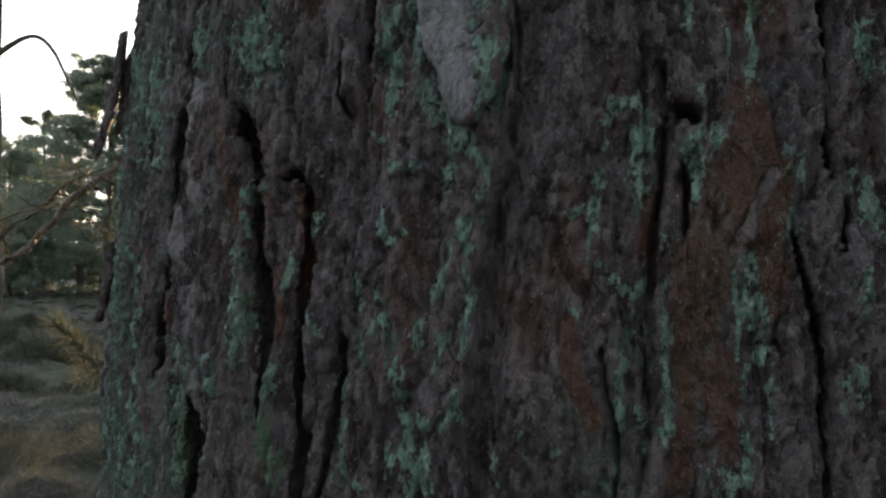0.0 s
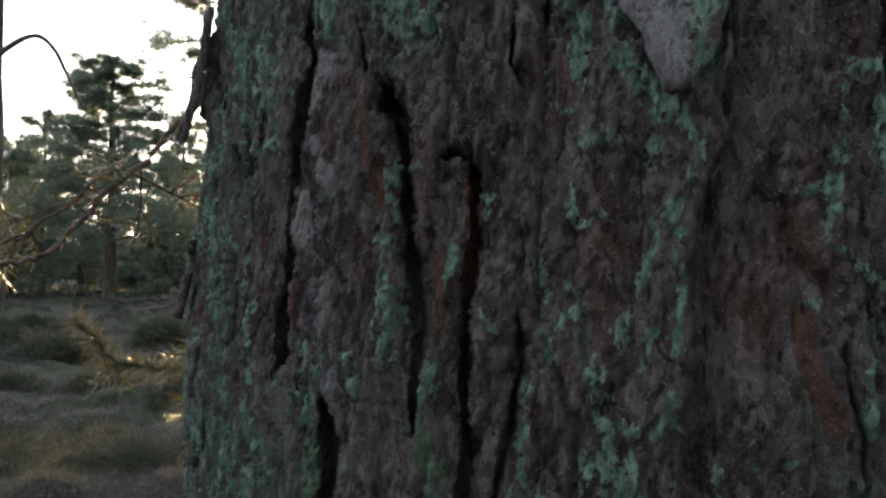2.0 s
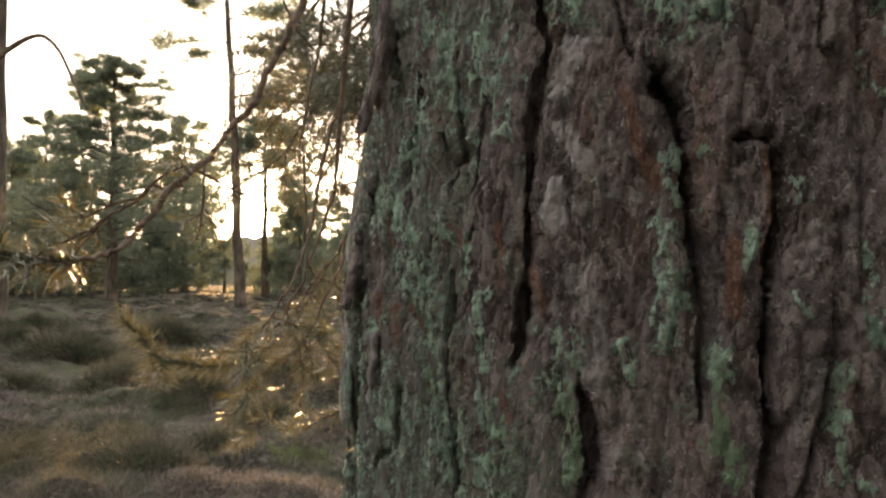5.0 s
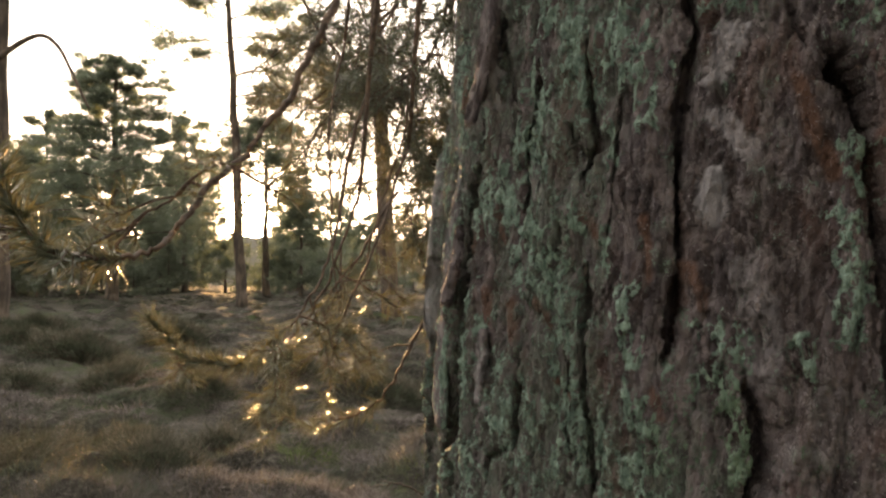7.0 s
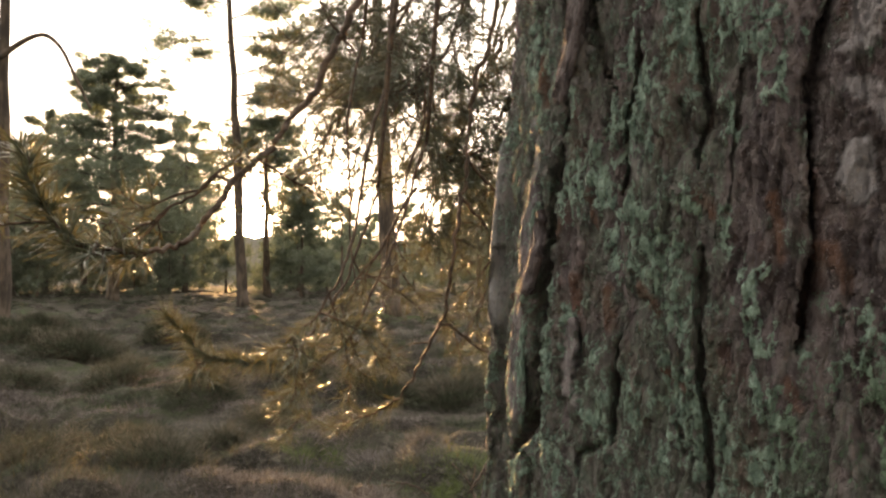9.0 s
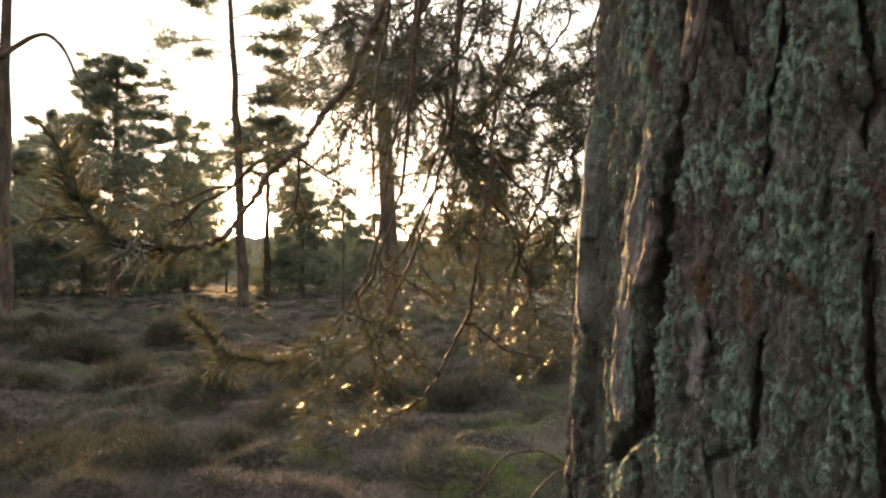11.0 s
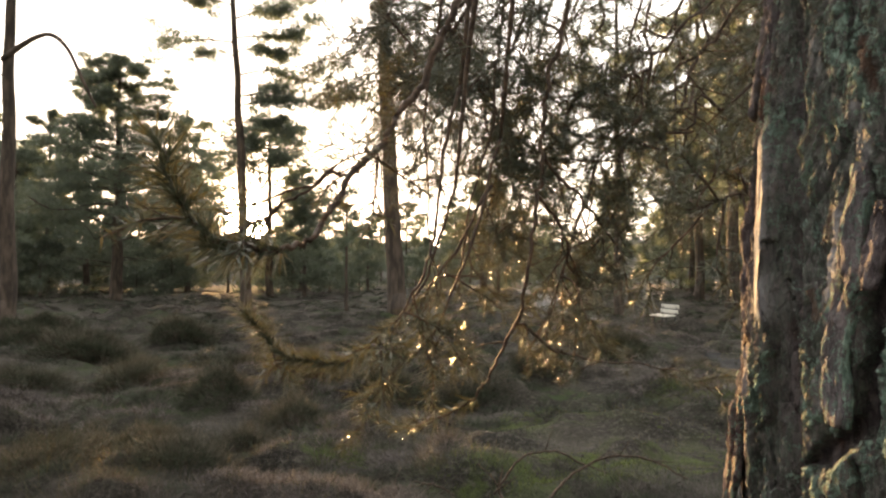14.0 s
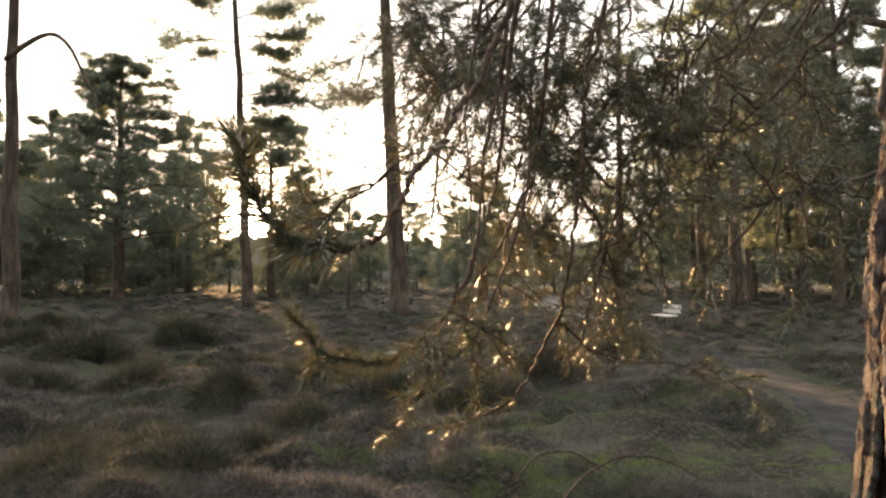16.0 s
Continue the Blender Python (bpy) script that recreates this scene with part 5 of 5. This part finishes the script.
FAR = [(-16.5, 74, 0.9), (-12.5, 86, 0.9), (-9, 98, 0.9), (-4, 110, 1.0), (1, 104, 0.9), (-26, 46, 1.0), (-30, 52, 1.1), (-24, 55, 0.9), (-21.5, 58, 1.0), (-25, 66, 1.1), (-12.0, 58, 0.7), (-7, 66, 0.62), (-3.5, 60, 0.7), (0.5, 52, 0.6),
       (4, 60, 0.55), (7.5, 56, 0.5), (9, 62, 0.6), (13, 54, 0.7), (15, 44, 1.05), (17, 36, 1.0), (19, 47, 1.15), (20, 58, 1.1), (22, 40, 1.1), (25, 50, 1.1), (15, 31, 0.95), (19, 30, 1.0), (28, 44, 1.2),
       (-33, 44, 1.1), (-24.5, 40, 0.95), (-28, 42, 1.0), (-36, 60, 1.2), (3, 44, 0.6), (-5.5, 48, 0.5), (-10.2, 49, 0.72), (24, 33, 1.1), (-28, 72, 1.2), (-13, 78, 0.9), (2, 84, 0.7), (10, 85, 0.8), (18, 78, 1.1), (27, 66, 1.2)]
YOUNG = [(-8.1, 39.5, 1.12), (-29, 48, 1.2), (-20, 50, 1), (-10, 56, 0.8), (-2, 68, 1), (6, 68, 1.2), (17, 52, 1.2), (-33, 58, 1.4), (-12, 90, 1.6), (5, 95, 1.6), (24, 80, 1.8), (20, 36, 1), (-31, 66, 1.5)]
for x, y, s, turn in ((15.6, 29.0, 1.0, 100), (16.6, 34.0, 1.1, 220), (13.8, 33.0, 1.0, 40)):
    copy_thing(dark_pine, pose(x, y, float(ground_height(x, y)), 0, 0, turn) @ Matrix.Scale(s, 4))
for i, (x, y, s) in enumerate(FAR):
    copy_thing(far_pine if y > 54 else (bushy, tall)[i % 2], pose(x, y, float(ground_height(x, y)), 0, 0, rng.random() * 360) @ Matrix.Scale(s, 4))
shrub = plant(heath_pine("young_pine", "low bushy pine scrub", 2.6, 0.06, 0.1, 1.9, 13, 115, tufts=20, size=0.42, blades=6, top=0.5), -22.5, 39.0)
SHRUBS = [(-19.5, 48, 1.3), (-17.2, 44, 1), (-25, 50, 1.5), (-14.6, 47, 1.2), (-12.4, 53, 1.4), (-9.6, 55, 1.3), (7, 48, 1.2), (-25.5, 41, 1), (-24, 47, 1.3), (-18.5, 42, 0.8), (-22.5, 58, 1.6), (-6.5, 52, 0.9), (-2.5, 55, 1), (0.5, 46, 0.8), (3, 56, 1.3), (9.5, 47, 1.2), (17.5, 43, 1.3), (22, 44, 1.5), (-13.5, 57, 0.9), (-11.2, 51, 1.2), (-7.6, 45, 0.9)]
for x, y, s in SHRUBS:
    copy_thing(shrub, pose(x, y, float(ground_height(x, y)), 0, 0, rng.random() * 360) @ Matrix.Scale(s, 4))
for x, y, s in YOUNG:
    copy_thing(young, pose(x, y, float(ground_height(x, y)), 0, 0, rng.random() * 360) @ Matrix.Scale(s, 4))


# ---- wood at the heath's far side, its mist painted in ----
def far_wood():
    k = Mat("distant wood with mist in its colour", 1.0, 0.0)
    # the pale grey stands in for mist in front of the trees
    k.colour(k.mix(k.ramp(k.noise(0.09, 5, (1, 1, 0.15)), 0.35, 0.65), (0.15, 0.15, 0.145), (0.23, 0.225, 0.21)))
    a = np.radians(np.arange(0, 360, 0.5))
    tops = 7.5 + 3.5 * waves(a * 30, a * 0, 88, 5, 0.7)
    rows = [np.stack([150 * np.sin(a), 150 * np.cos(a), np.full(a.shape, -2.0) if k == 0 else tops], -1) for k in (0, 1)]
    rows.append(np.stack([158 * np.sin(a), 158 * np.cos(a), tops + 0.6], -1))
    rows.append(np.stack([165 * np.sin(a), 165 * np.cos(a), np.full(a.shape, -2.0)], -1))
    return tagged(new("backdrop_wood", grid_mesh("backdrop_wood", np.array(rows), k.m, closed=True)), "distant wood, its morning mist put into a pale grey", "wood", kind="structure")


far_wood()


# ---- heather, grass and moss ----
def field(name, label, material, count, blades, high, wide, spread, seed, near=3.4, far=34.0, keep=None):
    rng = np.random.RandomState(seed)
    V = []
    y = near * (far / near) ** rng.rand(count)
    x = (-0.74 * y - 1.0) + rng.rand(count) * (1.36 * y + 1.2)
    ok = np.ones(count, bool)
    ok &= near_path(x, y) - 0.35 * rng.rand(count) < 0.5
    if keep is not None:
        ok &= keep(x, y, rng)
    x, y = x[ok], y[ok]
    big = 0.6 + 0.8 * rng.rand(len(x))
    grow = np.clip(y / 6.0, 0.8, 4.0)
    n = len(x) * blades
    bx = np.repeat(x, blades) + rng.normal(0, spread, n) * np.repeat(big, blades)
    by = np.repeat(y, blades) + rng.normal(0, spread, n) * np.repeat(big, blades)
    bz = ground_height(bx, by) - 0.01
    hh = high * np.repeat(big * (1 + 2.2 * np.clip(waves(x / 1.2, y / 1.0, 8, 3), 0, 0.6)), blades) * (0.5 + rng.rand(n))
    a = rng.rand(n) * 6.283
    w = wide * np.repeat(grow, blades) * (0.6 + 0.8 * rng.rand(n))
    lx, ly = rng.normal(0, 0.5, n) * hh, rng.normal(0, 0.5, n) * hh
    p0 = np.stack([bx - w * np.cos(a), by - w * np.sin(a), bz], -1)
    p1 = np.stack([bx + w * np.cos(a), by + w * np.sin(a), bz], -1)
    tip = np.stack([bx + lx, by + ly, bz + hh], -1)
    verts = np.stack([p0, p1, tip], 1).reshape(-1, 3)
    faces = np.arange(3 * n).reshape(-1, 3)
    return tagged(new(name, array_mesh(name, verts, faces, material, False)), label, name.replace("_", " "), kind="stuff")


def patchy(seed, lo, size=1.3):
    return lambda x, y, rng: waves(x / size, y / size, seed, 3) + 0.35 * rng.rand(len(x)) > lo


def mossy(x, y, _):
    """Where the moss grows: patches beside the path and among the fallen branches."""
    share = np.maximum.reduce([np.exp(-(((x - a) / u) ** 2 + ((y - b) / v) ** 2)) for a, b, u, v in MOSS_PATCHES])
    return share + 0.8 * waves(x / 0.4, y / 0.35, 9, 3) > 0.55


def heather_bushes(count, blades, seed):
    """Low domes of twiggy heather, each many stems that spread from its foot."""
    rng = np.random.RandomState(seed)
    y = 3.6 * (50 / 3.6) ** rng.rand(count)
    x = (-0.74 * y - 1.0) + rng.rand(count) * (1.36 * y + 1.2)
    ok = (near_path(x, y) < 0.4) & (waves(x / 1.2, y / 1.0, 8, 3) + 0.8 * waves(x / 0.55, y / 0.45, 12, 3) + 0.35 * rng.rand(count) > 0.0) & (np.exp(-(((x - 1.1) / 1.7) ** 2 + ((y - 5.7) / 1.4) ** 2)) + 0.3 * waves(x / 0.5, y / 0.5, 19, 2) < 0.42)
    x, y = x[ok], y[ok]
    n = len(x)
    wide = np.repeat((0.08 + 0.13 * rng.rand(n)) * (1 + 0.02 * y), blades)
    tall = np.repeat(0.040 + 0.060 * rng.rand(n) ** 1.5, blades)
    a, q = rng.rand(n * blades) * 6.283, np.sqrt(rng.rand(n * blades))
    fx, fy = np.repeat(x, blades), np.repeat(y, blades)
    ox, oy = np.cos(a) * q, np.sin(a) * q
    start = np.stack([fx + 0.6 * ox * wide, fy + 0.6 * oy * wide, ground_height(fx + 0.6 * ox * wide, fy + 0.6 * oy * wide) - 0.02], -1)
    way = np.stack([0.75 * ox * wide + 0.03 * rng.randn(n * blades), 0.75 * oy * wide + 0.03 * rng.randn(n * blades), tall * (1.25 - 0.75 * q * q) * (0.6 + 0.6 * rng.rand(n * blades))], -1)
    b = rng.rand(n * blades) * 6.283
    w = 0.0019 * np.clip(fy / 4, 0.8, 9)
    side = np.stack([np.cos(b) * w, np.sin(b) * w, 0.3 * w], -1)
    verts = np.stack([start - 0.5 * side, start + 0.5 * side, start + 0.75 * way + side, start + way - 0.4 * side], 1).reshape(-1, 3)
    k = np.arange(n * blades) * 4
    faces = np.concatenate([np.stack([k, k + 1, k + 2], -1), np.stack([k, k + 2, k + 3], -1)])
    return tagged(new("heather", array_mesh("heather", verts, faces, HEATHER, False)), "low tussocks of faded brown heather", "heather", kind="stuff")


heather_bushes(11000, 62, 5)
field("ground_litter", "short dead stalks and needles on the soil", HEATHER, 5000, 12, 0.03, 0.0035, 0.10, 4, far=40.0)
field("dry_grass", "thin bleached grass between the heather", GRASS, 2600, 7, 0.050, 0.0015, 0.10, 6, far=50.0, keep=patchy(14, 0.05))
field("moss", "bright green moss cushions on the heath", MOSS, 14000, 10, 0.018, 0.003, 0.06, 7, near=3.4, far=16, keep=mossy)


# ---- single heather bushes ----
def heather_bush(x, y, wide, tall, seed):
    """A lumpy dome of woody stems, with short sprigs standing off its outside."""
    rng = np.random.RandomState(seed)
    base = float(ground_height(x, y)) - 0.04
    bush = thing("heather_bush", "rounded green-brown heather bush on the heath", "heather bush", (x, y, base), "heather bushes")
    coarse = min(max(y / 6, 0.8), 2.4)

    def dome(n):
        a, u = rng.rand(n) * 6.283, rng.rand(n) ** 0.6
        lump = 1 + 0.55 * waves(2.2 * np.cos(a) * u + seed, 2.2 * np.sin(a) * u, seed, 3) + 0.10 * rng.randn(n)
        r = wide * u * lump
        z = tall * np.sqrt(np.maximum(1 - u * u, 0.02)) * lump
        out = np.stack([np.cos(a) * u, np.sin(a) * u, np.sqrt(1 - u * u) * 0.9 + 0.25], -1)
        p = np.stack([np.cos(a) * r, np.sin(a) * r, z], -1)
        p[:, 2] += ground_height(x + p[:, 0], y + p[:, 1]) - base
        return p, out / np.linalg.norm(out, axis=1)[:, None]

    def blades(name, start, end, w, material):
        side = rng.randn(len(start), 3)
        side *= (w / np.linalg.norm(side, axis=1))[:, None]
        verts = np.stack([start - side, start + side, end + 0.3 * side, end - 0.3 * side], 1).reshape(-1, 3)
        part(name, array_mesh(name, verts, np.arange(len(verts)).reshape(-1, 4), material, False), bush)

    n = int(260 * wide / 0.4)
    top, _ = dome(n)
    blades("woody_base", top * (0.25, 0.25, 0.0) - (0, 0, 0.02), top, np.full(n, 0.0022 * coarse), TWIG)
    n = int(5200 * (wide / 0.4) ** 2 / coarse)
    foot, out = dome(n)
    foot *= 0.90 + 0.12 * rng.rand(n)[:, None]
    end = foot + (out + 0.55 * rng.randn(n, 3)) * (0.028 + 0.045 * rng.rand(n)[:, None] ** 2) * coarse ** 0.5
    blades("foliage", foot, end, 0.0026 * coarse * (0.6 + 0.8 * rng.rand(n)), SPRIGS)


# across, ahead, half width, height
BUSHES = ((-4.21, 8.75, 0.42, 0.30), (-2.82, 5.8, 0.46, 0.23), (-3.10, 4.8, 0.42, 0.28), (-6.06, 11.5, 0.75, 0.36), (-1.77, 6.7, 0.36, 0.22), (-3.14, 9.7, 0.45, 0.24),
          (-2.0, 8.8, 0.40, 0.26), (-2.76, 7.7, 0.42, 0.17), (-2.06, 6.0, 0.28, 0.17), (-2.23, 5.05, 0.34, 0.15), (-5.18, 8.4, 0.42, 0.24), (-10.0, 17.0, 0.9, 0.34),
          (-5.48, 14.0, 0.66, 0.31), (-1.02, 8.4, 0.55, 0.19), (-0.11, 8.4, 0.44, 0.17), (-8.09, 13.0, 0.62, 0.29), (0.9, 9.6, 0.5, 0.22), (2.3, 11.5, 0.6, 0.26))
for i, (x, y, wide, tall) in enumerate(BUSHES):
    heather_bush(x, y, wide, tall, 401 + i)


# ---- bench ----
def bench(x, y, turn):
    root = thing("bench", "pale weathered bench with two back slats on dark legs", "bench", (0, 0, 0))
    root.matrix_basis = pose(x, y, float(ground_height(x, y)), 0, 0, turn)

    def bar(name, cx, cy, cz, sx, sy, sz, tilt, material):
        bm = bmesh.new()
        bmesh.ops.create_cube(bm, size=1, matrix=pose(cx, cy, cz, tilt) @ Matrix.Diagonal((sx, sy, sz, 1)))
        bmesh.ops.bevel(bm, geom=bm.edges[:], offset=0.008, segments=1, affect="EDGES")
        me = bpy.data.meshes.new(name)
        bm.to_mesh(me)
        bm.free()
        me.materials.append(material)
        part(name, me, root)

    for k in range(3):
        bar("seat_slat", 0, -0.16 + 0.15 * k, 0.44 + 0.01 * k, 1.15, 0.13, 0.04, 4, PALE_PAINT)
    for k in range(2):
        bar("back_slat", 0, 0.27 + 0.04 * k, 0.60 + 0.17 * k, 1.15, 0.035, 0.145, 12, PALE_PAINT)
    for sx in (-0.44, 0.44):
        bar("leg", sx, -0.12, 0.20, 0.08, 0.08, 0.44, 0, CONCRETE)
        bar("leg", sx, 0.25, 0.36, 0.07, 0.06, 0.80, -10, CONCRETE)
    return root


bench(7.6, 26.0, -77)


# ---- fallen twigs ----
def fallen(line, r0, r1, label, seed):
    rng = random.Random(seed)
    wood = Stuff()
    main = smooth_line(line, 8)
    main = [p + any_way(rng) * r0 * 0.5 + Vector((0, 0, 0.03 + float(ground_height(p.x, p.y)))) for p in main]
    wood.tube(main, r0, r1, 6)
    for _ in range(4):
        i = rng.randrange(3, len(main) - 2)
        t = droop(main[i], any_way(rng) + Vector((0, 0, 0.4)), rnd(rng, 0.08, 0.22), 0.4, rng, 4)
        wood.tube(t, r1 * 0.9, r1 * 0.5, 4)
    return tagged(new("fallen_branch", wood.mesh("fallen_branch", TWIG)), label, "branch", "fallen branches")


fallen(((-0.77, 4.31, 0.00), (-0.64, 4.47, 0.05), (-0.47, 4.50, 0.09), (-0.33, 4.57, 0.02)), 0.012, 0.005, "bare crooked branch lying on the heath, lit by the sun", 301)
fallen(((-0.03, 4.27, 0.00), (-0.06, 4.38, 0.08), (-0.09, 4.38, 0.16)), 0.012, 0.006, "short broken stub rising from the heath", 302)
fallen(((0.15, 4.22, 0.03), (0.38, 4.41, 0.12), (0.69, 4.55, 0.16), (0.94, 4.56, 0.12), (1.11, 4.54, 0.03)), 0.010, 0.004, "bare arched branch lying on the moss", 303)
fallen(((-0.09, 4.54, 0.03), (0.10, 4.64, 0.14), (0.35, 4.81, 0.16), (0.56, 4.92, 0.08), (0.74, 4.88, 0.00)), 0.009, 0.004, "bare arched branch lying on the moss", 304)


# ---- the sun's disc ----
def sun_disc():
    bm = bmesh.new()
    bmesh.ops.create_icosphere(bm, subdivisions=3, radius=92)
    me = bpy.data.meshes.new("sun")
    bm.to_mesh(me)
    bm.free()
    m = bpy.data.materials.new("glare of the low sun")
    m.use_nodes = True
    e = m.node_tree.nodes.new("ShaderNodeEmission")
    e.inputs[0].default_value, e.inputs[1].default_value = (1.0, 0.84, 0.55, 1), 90.0
    m.node_tree.links.new(e.outputs[0], m.node_tree.nodes["Material Output"].inputs[0])
    me.materials.append(m)
    ob = new("backdrop_sun", me)
    ob.location = SUN_WAY * 3000
    return tagged(ob, "glaring low sun behind the trees", "sun", kind="structure")


sun_disc()
